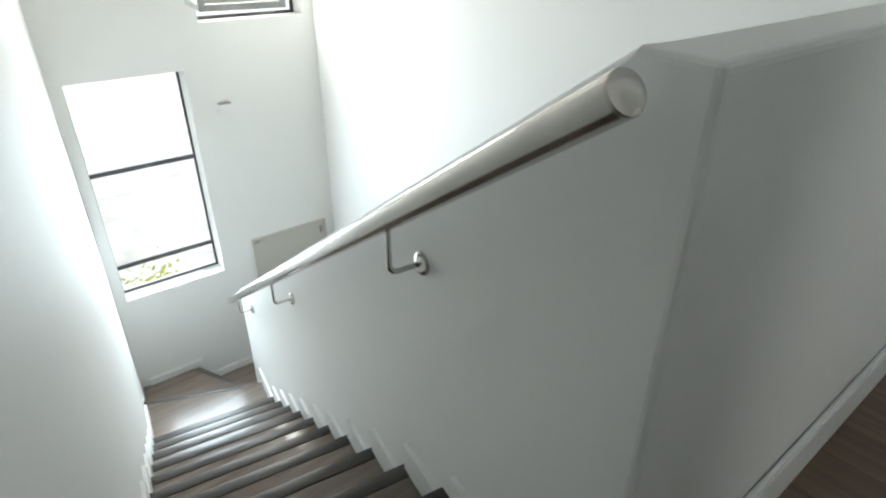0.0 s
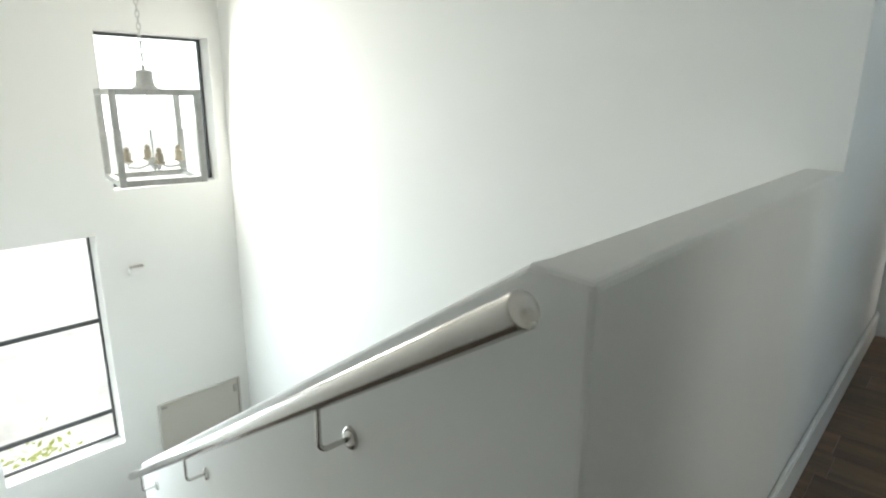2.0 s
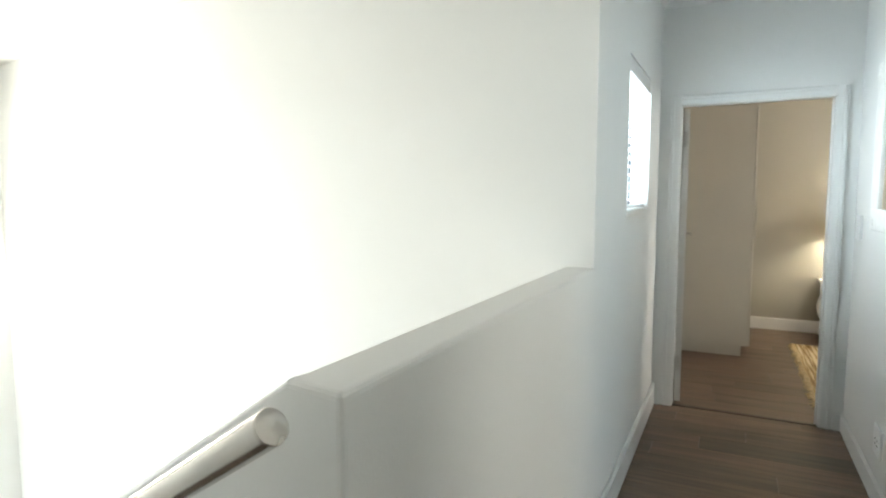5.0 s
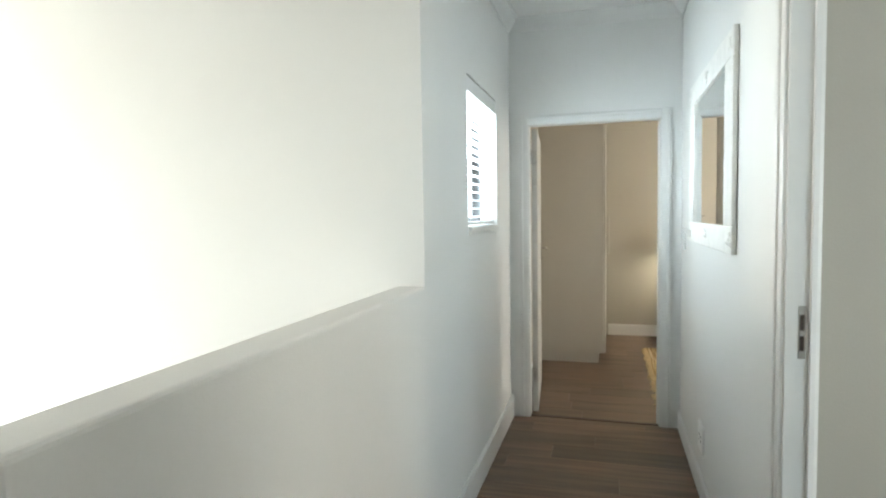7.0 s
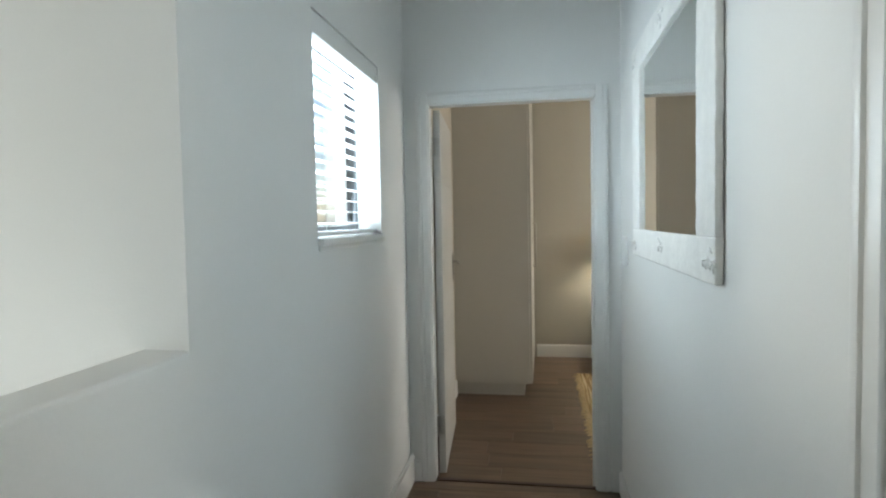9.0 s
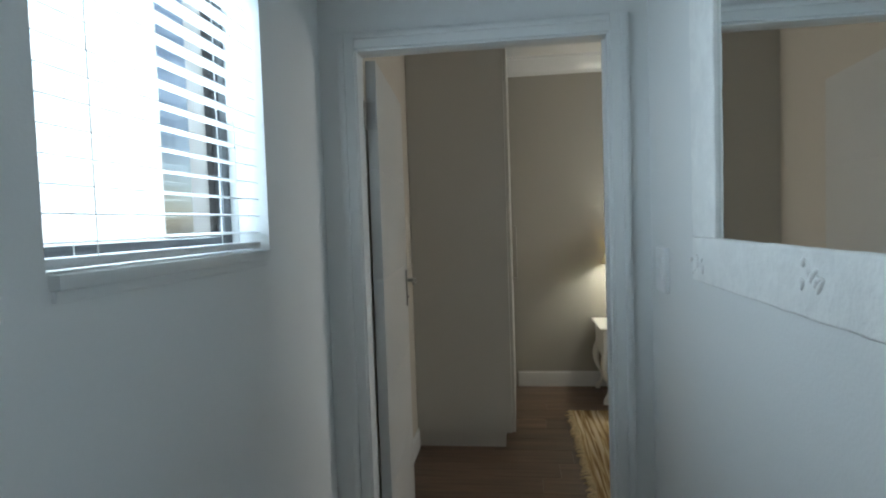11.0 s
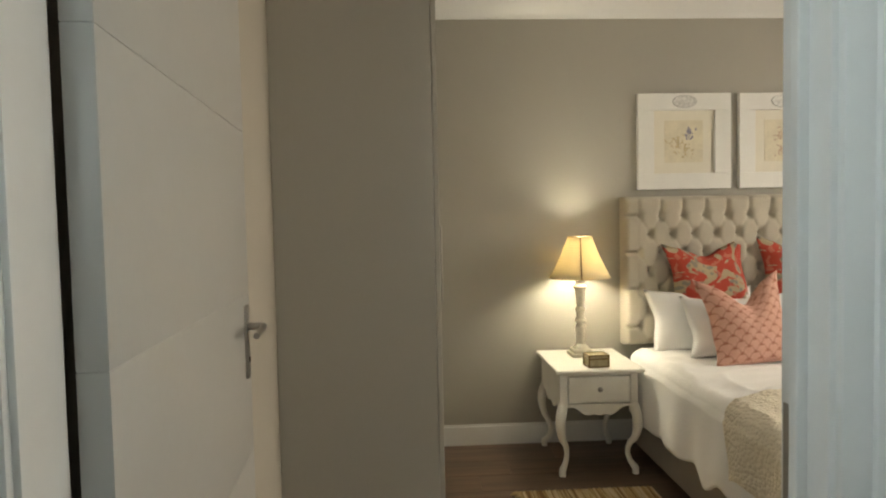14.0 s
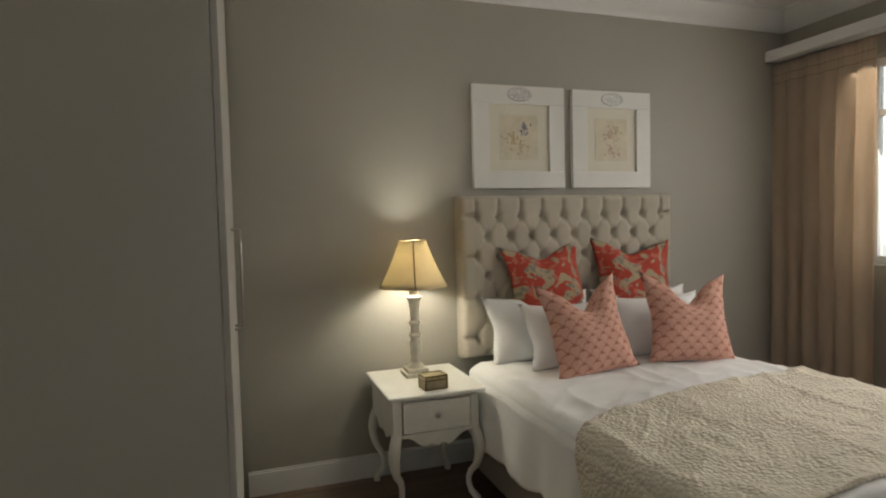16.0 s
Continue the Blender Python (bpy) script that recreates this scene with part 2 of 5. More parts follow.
def floral(nt, uv):
    no, vo, big = nt.nodes.new("ShaderNodeTexNoise"), nt.nodes.new("ShaderNodeTexVoronoi"), nt.nodes.new("ShaderNodeTexNoise")
    no.inputs["Scale"].default_value, no.inputs["Detail"].default_value, no.inputs["Distortion"].default_value = 6.5, 3, 1.2
    big.inputs["Scale"].default_value, big.inputs["Detail"].default_value, big.inputs["Distortion"].default_value = 4.2, 4, 1.6
    vo.inputs["Scale"].default_value = 15
    for nd in (no, vo, big):
        nt.links.new(uv, nd.inputs[0])
    leaves = calc(nt, "GREATER_THAN", big.outputs[0], 0.505)
    veins = calc(nt, "GREATER_THAN", vo.outputs["Distance"], 0.42)
    pale = calc(nt, "GREATER_THAN", no.outputs[0], 0.58)
    leaf = blend(nt, veins, (0.25, 0.235, 0.19), (0.42, 0.34, 0.22))
    red = blend(nt, calc(nt, "MULTIPLY", pale, 0.5), (0.46, 0.058, 0.034), (0.54, 0.25, 0.17))
    return blend(nt, leaves, red, leaf)


def ragrug(nt, uv):
    mp, no = nt.nodes.new("ShaderNodeMapping"), nt.nodes.new("ShaderNodeTexNoise")
    mp.inputs["Scale"].default_value = (42, 3.5, 1)
    nt.links.new(uv, mp.inputs[0]), nt.links.new(mp.outputs[0], no.inputs[0])
    no.inputs["Scale"].default_value, no.inputs["Detail"].default_value, no.inputs["Distortion"].default_value = 1, 3, 0.8
    rp = nt.nodes.new("ShaderNodeValToRGB")
    rp.color_ramp.elements[0].position, rp.color_ramp.elements[0].color = 0.38, (0.24, 0.135, 0.05, 1)
    rp.color_ramp.elements[1].position, rp.color_ramp.elements[1].color = 0.62, (0.66, 0.55, 0.36, 1)
    e = rp.color_ramp.elements.new(0.48)
    e.color = (0.46, 0.32, 0.14, 1)
    nt.links.new(no.outputs[0], rp.inputs[0])
    return rp.outputs[0]


PINK = ramp_material("coral_ogee_cotton", ogee)
RED = ramp_material("red_floral_cotton", floral)
RUG = ramp_material("straw_rag_weave", ragrug, 0.92, 0.6, 160.0)


def knit():
    ma = material("cream_knit_wool", (0.77, 0.70, 0.57), 0.92, vary=0.10, scale=6)
    nt = ma.node_tree
    co, vo, bu = nt.nodes.new("ShaderNodeTexCoord"), nt.nodes.new("ShaderNodeTexVoronoi"), nt.nodes.new("ShaderNodeBump")
    vo.inputs["Scale"].default_value = 64
    nt.links.new(co.outputs["Object"], vo.inputs[0])
    bu.inputs["Strength"].default_value, bu.inputs["Distance"].default_value = 0.7, 0.011
    bu.invert = True
    nt.links.new(vo.outputs["Distance"], bu.inputs["Height"])
    nt.links.new(bu.outputs[0], nt.nodes["Principled BSDF"].inputs["Normal"])
    return ma


KNIT = knit()


def see_through(ma, weight, color):
    """Lets light through a thin cloth."""
    nt = ma.node_tree
    out = [n for n in nt.nodes if n.type == "OUTPUT_MATERIAL"][0]
    tr, mx = nt.nodes.new("ShaderNodeBsdfTranslucent"), nt.nodes.new("ShaderNodeMixShader")
    tr.inputs[0].default_value = (*color, 1)
    mx.inputs[0].default_value = weight
    nt.links.new(nt.nodes["Principled BSDF"].outputs[0], mx.inputs[1])
    nt.links.new(tr.outputs[0], mx.inputs[2]), nt.links.new(mx.outputs[0], out.inputs[0])


see_through(SHADE, 0.45, (0.83, 0.72, 0.49))
see_through(CURTAIN, 0.5, (0.70, 0.60, 0.48))
see_through(LEAF, 0.5, (0.42, 0.46, 0.10))



# ---- builders ----
def box(bm, x0, x1, y0, y1, z0, z1, m=None, bevel=0.0, seg=2):
    """Adds a box, its edges rounded by bevel, turned by m."""
    g = bmesh.ops.create_cube(bm, size=1, matrix=Matrix.Translation(((x0 + x1) / 2, (y0 + y1) / 2, (z0 + z1) / 2)) @ Matrix.Diagonal((x1 - x0, y1 - y0, z1 - z0, 1)))
    vs = g["verts"]
    if bevel:
        es = list({e for v in vs for e in v.link_edges})
        r = bmesh.ops.bevel(bm, geom=es, offset=bevel, segments=seg, affect="EDGES", profile=0.6)
        vs = list({v for f in r["faces"] for v in f.verts} | {v for v in vs if v.is_valid})
    if m is not None:
        bmesh.ops.transform(bm, matrix=m, verts=vs)
    return vs


def boxes(*items, **kw):
    bm = bmesh.new()
    for it in items:
        box(bm, *it, **kw)
    return bm


def prism(bm, pts, z0, z1, m=None):
    """Adds an upright prism over a plan outline."""
    a = [bm.verts.new((x, y, z0)) for x, y in pts]
    b = [bm.verts.new((x, y, z1)) for x, y in pts]
    bm.faces.new(a[::-1]), bm.faces.new(b)
    for i in range(len(pts)):
        j = (i + 1) % len(pts)
        bm.faces.new((a[i], a[j], b[j], b[i]))
    bmesh.ops.recalc_face_normals(bm, faces=bm.faces)
    if m is not None:
        bmesh.ops.transform(bm, matrix=m, verts=a + b)
    return bm


def slab(bm, outline, axis, lo, hi, m=None):
    """Adds an outline in the plane across axis (0 x, 1 y), drawn out from lo to hi."""
    def at(p, w):
        return (w, p[0], p[1]) if axis == 0 else (p[0], w, p[1])
    a = [bm.verts.new(at(p, lo)) for p in outline]
    b = [bm.verts.new(at(p, hi)) for p in outline]
    bm.faces.new(a), bm.faces.new(b[::-1])
    for i in range(len(outline)):
        j = (i + 1) % len(outline)
        bm.faces.new((a[j], a[i], b[i], b[j]))
    bmesh.ops.recalc_face_normals(bm, faces=bm.faces)
    if m is not None:
        bmesh.ops.transform(bm, matrix=m, verts=a + b)
    return bm


def lathe(bm, profile, cx=0.0, cy=0.0, seg=28, m=None):
    """Adds a turned body: profile of (radius, z) from bottom to top."""
    rings = []
    for r, z in profile:
        rings.append([bm.verts.new((cx + r * math.cos(2 * math.pi * k / seg), cy + r * math.sin(2 * math.pi * k / seg), z)) for k in range(seg)])
    for p, q in zip(rings, rings[1:]):
        for k in range(seg):
            bm.faces.new((p[k], p[(k + 1) % seg], q[(k + 1) % seg], q[k]))
    bm.faces.new(rings[0][::-1]), bm.faces.new(rings[-1])
    vs = [v for r in rings for v in r]
    if m is not None:
        bmesh.ops.transform(bm, matrix=m, verts=vs)
    return vs


def tube(bm, points, r, seg=12, closed=False):
    """Adds a round rod along points; r is one radius or one for each point."""
    pts = [Vector(p) for p in points]
    rs = r if isinstance(r, (list, tuple)) else [r] * len(pts)
    rings, up = [], None
    for i, p in enumerate(pts):
        d = (pts[min(i + 1, len(pts) - 1)] - pts[max(i - 1, 0)]).normalized()
        if up is None:
            up = Vector((0, 0, 1)) if abs(d.z) < 0.9 else Vector((1, 0, 0))
        a = d.cross(up).normalized()
        b = a.cross(d).normalized()
        up = b
        rings.append([bm.verts.new(p + rs[i] * (math.cos(2 * math.pi * k / seg) * a + math.sin(2 * math.pi * k / seg) * b)) for k in range(seg)])
    for p, q in zip(rings, rings[1:]):
        for k in range(seg):
            bm.faces.new((p[k], p[(k + 1) % seg], q[(k + 1) % seg], q[k]))
    bm.faces.new(rings[0][::-1]), bm.faces.new(rings[-1])
    return bm


def grid(bm, nu, nv, f, uv=False):
    """Adds a sheet of points f(s, t), s and t from 0 to 1."""
    vs = [[bm.verts.new(f(i / nu, j / nv)) for j in range(nv + 1)] for i in range(nu + 1)]
    layer = bm.loops.layers.uv.verify() if uv else None
    for i in range(nu):
        for j in range(nv):
            fa = bm.faces.new((vs[i][j], vs[i + 1][j], vs[i + 1][j + 1], vs[i][j + 1]))
            fa.smooth = True
            if uv:
                for lp, (a, b) in zip(fa.loops, ((i, j), (i + 1, j), (i + 1, j + 1), (i, j + 1))):
                    lp[layer].uv = (a / nu, b / nv)
    return vs


def link(name, bm, ma, smooth=None):
    me = bpy.data.meshes.new(name)
    bmesh.ops.recalc_face_normals(bm, faces=bm.faces)
    if smooth:
        for f in bm.faces:
            f.smooth = True
        for e in bm.edges:
            if len(e.link_faces) == 2 and e.calc_face_angle() > radians(smooth):
                e.smooth = False
    bm.to_mesh(me)
    bm.free()
    me.materials.append(ma)
    return new(name, me)


def structure(name, bm, ma, smooth=None, label=""):
    return tagged(link(name, bm, ma, smooth), label=label, kind="structure")


def thing(name, label, category, group="", at=(0, 0, 0)):
    ob = new(name)
    ob.location = at
    return tagged(ob, label, category, group)


def part(name, bm, ma, parent, label="", smooth=None):
    """Links bm, drawn in the world's metres, as one mesh under a thing or part."""
    ob = link(name, bm, ma, smooth)
    ob.parent = parent
    base = Vector((0, 0, 0))
    p = parent
    while p is not None:
        base += p.location
        p = p.parent
    ob.data.transform(Matrix.Translation(-base))
    return tagged(ob, label)


def wall(name, ma, axis, lo, hi, a0, a1, z0, z1, holes=(), label=""):
    """A wall across axis from lo to hi, from a0 to a1 along it, with openings (a, b, bottom, top) cut through."""
    cuts_a = sorted({a0, a1, *[v for h in holes for v in h[:2]]})
    cuts_z = sorted({z0, z1, *[v for h in holes for v in h[2:]]})
    solid = {}
    for i in range(len(cuts_a) - 1):
        for j in range(len(cuts_z) - 1):
            ca, cz = (cuts_a[i] + cuts_a[i + 1]) / 2, (cuts_z[j] + cuts_z[j + 1]) / 2
            solid[i, j] = not any(h[0] < ca < h[1] and h[2] < cz < h[3] for h in holes)
    bm = bmesh.new()
    def vert(w, a, z):
        return bm.verts.new((w, a, z) if axis == 0 else (a, w, z))
    for (i, j), s in solid.items():
        if not s:
            continue
        A0, A1, Z0, Z1 = cuts_a[i], cuts_a[i + 1], cuts_z[j], cuts_z[j + 1]
        for w in (lo, hi):
            bm.faces.new([vert(w, *q) for q in ((A0, Z0), (A1, Z0), (A1, Z1), (A0, Z1))])
        for (di, dj), (p, q) in {(-1, 0): ((A0, Z0), (A0, Z1)), (1, 0): ((A1, Z0), (A1, Z1)), (0, -1): ((A0, Z0), (A1, Z0)), (0, 1): ((A0, Z1), (A1, Z1))}.items():
            if not solid.get((i + di, j + dj), False):
                bm.faces.new([vert(lo, *p), vert(lo, *q), vert(hi, *q), vert(hi, *p)])
    bmesh.ops.remove_doubles(bm, verts=bm.verts, dist=1e-5)
    return structure(name, bm, ma, label=label)


# ---- the large structure ----
XL, XR, YV, YE, YB, TOP = -0.295, 0.82, 2.285, 4.265, 4.34, 2.74      # corridor faces, end of the stair void, end wall, ceiling
BY, BX0, BX1 = 7.25, -0.28, 3.95                                       # bedroom: head wall, side walls
XF, LOW = -4.25, -2.90                                                 # stairwell far wall, ground floor
ST = Matrix.Rotation(radians(171), 4, "Z")                            # stair axes: x down the flight, y to its wall side
SF, SL = -0.636, 0.075                                                 # handrail wall face, outer stair wall face

wall("wall_far", PLASTER, 0, XF - 0.2, XF, -0.6, 2.45, LOW, 2.8, [(0.565, 1.285, -1.10, 0.452), (1.44, 2.19, 0.745, 1.765)])
wall("wall_void", PLASTER, 1, YV, YV + 0.2, XF, XL, LOW, TOP + 0.06)
wall("wall_corridor_window", PLASTER, 0, XL - 0.22, XL, YV + 0.2, YE, -0.1, TOP + 0.06, [(3.005, 3.775, 1.365, 2.112)])
wall("wall_end", PLASTER, 1, YE, YB, XL - 0.22, BX1 + 0.2, -0.1, TOP + 0.06, [(-0.181, 0.711, -0.2, 2.045)])
wall("wall_right", PLASTER, 0, XR, XR + 0.075, -1.2, YE, -0.1, TOP + 0.06, [(1.10, 1.945, -0.2, 2.045)])
wall("wall_landing_back", PLASTER, 1, -1.32, -1.2, -0.5, 3.1, -0.1, TOP + 0.06)
wall("wall_landing_side", PLASTER, 0, XL - 0.12, XL, -1.2, -0.085, -0.1, TOP + 0.06)
wall("wall_bedroom_head", TAUPE, 1, BY, BY + 0.2, BX0 - 0.2, BX1 + 0.2, -0.1, TOP + 0.06)
wall("wall_bedroom_left", BEIGE, 0, BX0 - 0.2, BX0, YB, BY, -0.1, TOP + 0.06)
wall("wall_bedroom_window", TAUPE, 0, BX1, BX1 + 0.2, YB, BY, -0.1, TOP + 0.06, [(4.95, 6.71, 1.06, 2.30)])
wall("wall_side_room_far", TAUPE, 1, 1.985, 2.1, XR + 0.075, 3.1, -0.1, TOP + 0.06)
# the second opening is made up, only to hold the warm fill lamp
wall("wall_side_room_end", TAUPE, 0, 3.1, 3.2, -1.2, 2.1, -0.1, TOP + 0.06, [(-1.12, -0.18, 0.95, 2.25), (0.7, 1.6, 0.95, 2.25)])

def splay(u):
    """How far the outer stair wall stands out from the line of the flight."""
    return 0.11 * (u - 0.26) / 4.09


# outer wall of the stair flight
bm = bmesh.new()
slab(bm, [(0.26, LOW), (0.26, 2.78), (4.35, 2.55), (4.35, LOW)], 1, SL, SL + 0.13)
for v in bm.verts:
    v.co.y += splay(v.co.x)
bm.transform(ST)
structure("wall_stair", bm, PLASTER)

# low wall beside the corridor, and the sloping wall that carries the handrail
bm = prism(bmesh.new(), [(XL, 0.690), (XL - 0.116, 0.7085), (XL - 0.116, YV), (XL, YV)], LOW, 1.160)
tops = [e for e in bm.edges if all(v.co.z > 1.1 for v in e.verts) and not all(v.co.y > YV - 0.01 for v in e.verts)]
tops += [e for e in bm.edges if abs(e.verts[0].co.z - e.verts[1].co.z) > 1 and e.verts[0].co.y < 0.70]
bmesh.ops.bevel(bm, geom=tops, offset=0.012, segments=3, affect="EDGES", profile=0.5)
structure("low_wall", bm, PLASTER)
bm = bmesh.new()
slab(bm, [(0.515, LOW), (0.515, 1.160), (4.0, 1.160 - 0.641 * 3.485), (4.0, LOW)], 1, SF - 0.11, SF, ST)
tops = [e for e in bm.edges if all(v.co.z > -1.2 for v in e.verts) and abs(e.verts[0].co.z - e.verts[1].co.z) > 1]
bmesh.ops.bevel(bm, geom=tops, offset=0.010, segments=3, affect="EDGES", profile=0.5)
structure("low_wall_stair", bm, PLASTER)

structure("ceiling", boxes((-0.6, BX1 + 0.2, -1.32, BY + 0.2, TOP, TOP + 0.12)), CEILING)
bm = bmesh.new()
slab(bm, [(XF - 0.2, 2.255), (XL - 0.005, 2.648), (XL - 0.005, 2.80), (XF - 0.2, 2.80)], 1, -1.3, YV - 0.002)
structure("ceiling_stair", bm, CEILING)
structure("ground_floor", boxes((XF - 0.2, 0.6, -1.3, 2.5, LOW - 0.15, LOW)), PLASTER)
structure("ground", boxes((-400, 400, -400, 400, LOW - 0.4, LOW - 0.2)), PAVING)
# glowing planes added outside the windows for the blown-out white daylight
structure("backdrop", boxes((-75, -74.5, -120, 120, LOW, 90), (75, 75.5, -120, 120, LOW, 90)), SKYGLOW)

# floors: a slab below, boards on it
structure("floor_slab", boxes((XL, 3.1, -1.2, BY, -0.16, -0.012)), NOSING)
bm = bmesh.new()
slab(bm, [(0.30, -0.20), (0.30, 0.0), (0.90, 0.0), (0.90, -0.20)], 1, SF, SL, ST)
structure("floor_stair_head", bm, TREAD)

# cornices
def cornice(name, along, lo, hi, wall_at, inward, drop, out):
    bm = bmesh.new()
    steps = [(0, 0), (0.10, 0), (0.14, 0.14), (0.30, 0.26), (0.52, 0.46), (0.72, 0.74), (0.80, 0.86), (0.96, 0.86), (1, 1), (0, 1)]
    pts = [(wall_at + inward * out * a, TOP - drop + drop * b + 0.002 * (b == 1)) for a, b in steps]
    slab(bm, pts, 1 - along if along in (0, 1) else 0, lo, hi)
    return structure(name, bm, TRIM, 50)


cornice("cornice", 0, YV + 0.2, YE, XL, 1, 0.08, 0.075)
cornice("cornice", 0, -1.2, YE, XR, -1, 0.08, 0.075)
cornice("cornice", 1, XL, XR, YE, -1, 0.08, 0.075)
cornice("cornice", 1, BX0, BX1, BY, -1, 0.125, 0.14)
cornice("cornice", 0, YB, BY, BX1, -1, 0.125, 0.14)
cornice("cornice", 0, YB, BY, BX0, 1, 0.125, 0.14)


# skirtings
def skirting(x0, x1, y0, y1, h, z=0.0):
    bm = bmesh.new()
    box(bm, x0, x1, y0, y1, z, z + h - 0.012, bevel=0.0015, seg=1)
    mx, my = (0.005, 0) if x1 - x0 < y1 - y0 else (0, 0.005)
    box(bm, x0 + mx, x1 - mx, y0 + my, y1 - my, z + h - 0.0125, z + h, bevel=0.003, seg=2)
    return structure("baseboard", bm, TRIM, 40)


SK = 0.016
skirting(XL, XL + 0.022, 0.70, YE, 0.15)
skirting(XR - SK, XR, 2.02, YE, 0.115)
skirting(XR - SK, XR, -1.2, 1.03, 0.115)
skirting(XL + 0.022, -0.231, YE - SK, YE, 0.115)
skirting(0.764, XR - SK, YE - SK, YE, 0.115)
skirting(0.36, 3.93, BY - SK, BY, 0.13)
skirting(BX1 - SK, BX1, YB, BY - SK, 0.13)
skirting(BX0, BX0 + SK, YB, 5.84, 0.13)
skirting(XF, XF + SK, 0.55, 0.96, 0.11, -1.925)
skirting(XF, XF + SK, 0.965, 1.60, 0.11, -2.10)


# ---- stair ----
stair = thing("staircase", "grey-brown laminate stair flight with dark nosings between white walls", "stairs")
GO, RISE, U0, LIFT = 0.262, 0.175, 0.90, 0.045
for k in range(0, 10):
    u, z = U0 + (GO * k if k else 0.04), -RISE * k + (LIFT if k else 0)
    if k:
        bm = bmesh.new()
        box(bm, u - GO - 0.03, u - 0.044, SF + 0.002, SL + 0.11, z - 0.025, z, ST)
        part("tread", bm, TREAD, stair)
    bm = bmesh.new()
    box(bm, u - 0.044, u + 0.006, SF + 0.001, SL + 0.11, z - 0.034, z + 0.004, ST, bevel=0.006)
    part("nosing", bm, NOSING, stair, "dark nosing strip", 40)
    bm = bmesh.new()
    box(bm, u - 0.030, u - 0.014, SF + 0.002, SL + 0.11, z - RISE, z - 0.03, ST)
    part("riser", bm, TREAD, stair)
# winding treads at the foot, each a step lower
def winder(outline, z):
    bm = prism(bmesh.new(), outline, z - 0.2, z, ST)
    part("winder", bm, TREAD, stair)


winder([(U0 + GO * 9 - 0.03, 0.17), (U0 + GO * 9 - 0.03, -0.634), (3.66, -0.634), (3.70, -0.49), (3.86, 0.17)], -1.705)
winder([(3.86, 0.17), (3.70, -0.49), (3.907, -0.51), (4.30, -0.245), (4.50, 0.17)], -1.88)
winder([(3.70, -0.50), (4.00, -0.75), (4.60, -1.20), (4.60, -0.10), (4.30, -0.253), (3.907, -0.517)], -2.06)
for a, b, z in (((3.86, 0.17), (3.70, -0.49), -1.705), ((4.31, -0.24), (3.905, -0.512), -1.88)):
    d = Vector((b[0] - a[0], b[1] - a[1], 0))
    bm = bmesh.new()
    turn = ST @ Matrix.Translation((a[0], a[1], z)) @ Matrix.Rotation(math.atan2(d.y, d.x), 4, "Z")
    box(bm, 0, d.length, -0.028, 0.012, -0.034, 0.004, turn, bevel=0.006)
    part("nosing", bm, NOSING, stair, "dark nosing strip", 40)
# stepped skirting up both sides
for side, w in ((SF, 1), (SL, -1)):
    for k in range(0, 11):
        u1 = U0 + GO * k if k < 10 else 3.72
        u0, z = (U0 + GO * (k - 1) - 0.012 if k else 0.42), -RISE * k + (LIFT if k else 0)
        h = 0.10
        edge = side + (0 if w > 0 else splay((u0 + u1) / 2))
        lo, hi = (edge, edge + 0.014) if w > 0 else (edge - 0.014, edge + 0.004)
        bm = bmesh.new()
        slab(bm, [(u0, z - 0.02), (u1 - 0.012, z - 0.02), (u1 - 0.012, z + h), (u0, z + h)], 1, lo, hi, ST)
        part("skirting_piece", bm, TRIM, stair)

# ---- handrail ----
rail = thing("handrail", "round brushed stainless steel handrail on rod brackets along the stair wall", "handrail")
RA, RV = Vector((0.440, -0.549, 1.134)), Vector((3.85, -0.549, -1.050))
bm = bmesh.new()
dirn = (RV - RA).normalized()
ends = [RA, RA + dirn * 0.004, RV - dirn * 0.004, RV]
tube(bm, [ST @ p for p in ends], [0.0242, 0.0258, 0.0258, 0.0242], 40)
part("rail", bm, STEEL, rail, smooth=30)
bm = bmesh.new()
lathe(bm, [(0.0252, -0.003), (0.0256, 0.0005), (0.0245, 0.0025), (0.018, 0.0042), (0.009, 0.0052), (0.0015, 0.0056)], seg=48)
cap = link("end_cap", bm, TURNED, 40)
cap.parent = rail
cap.matrix_local = Matrix.Translation(ST @ RA) @ (ST.to_3x3() @ -dirn).to_track_quat("Z", "Y").to_matrix().to_4x4()
tagged(cap, "slightly domed turned steel end cap")
for u in (1.02, 2.31, 3.50):
    top = RA + dirn * ((u - RA.x) / dirn.x)
    foot = Vector((u + 0.012, SF + 0.004, top.z - 0.135))
    bm = bmesh.new()
    curve = [top + Vector((0, 0, -0.02)), top + Vector((0.002, 0, -0.105))]
    for k in range(1, 6):
        a = k / 6 * math.pi / 2
        curve.append(top + Vector((0.003, -0.022 * (1 - math.cos(a)), -0.108 - 0.024 * math.sin(a))))
    curve += [foot + Vector((0, 0.015, 0)), foot]
    tube(bm, [ST @ p for p in curve], 0.0062, 12)
    br = part("bracket", bm, STEEL, rail, smooth=50)
    bm = bmesh.new()
    tube(bm, [ST @ (foot + Vector((0, d, 0))) for d in (-0.004, 0.004, 0.008, 0.012)], [0.027, 0.027, 0.024, 0.012], 24)
    part("wall_plate", bm, STEEL, br, "round steel wall plate", 35)


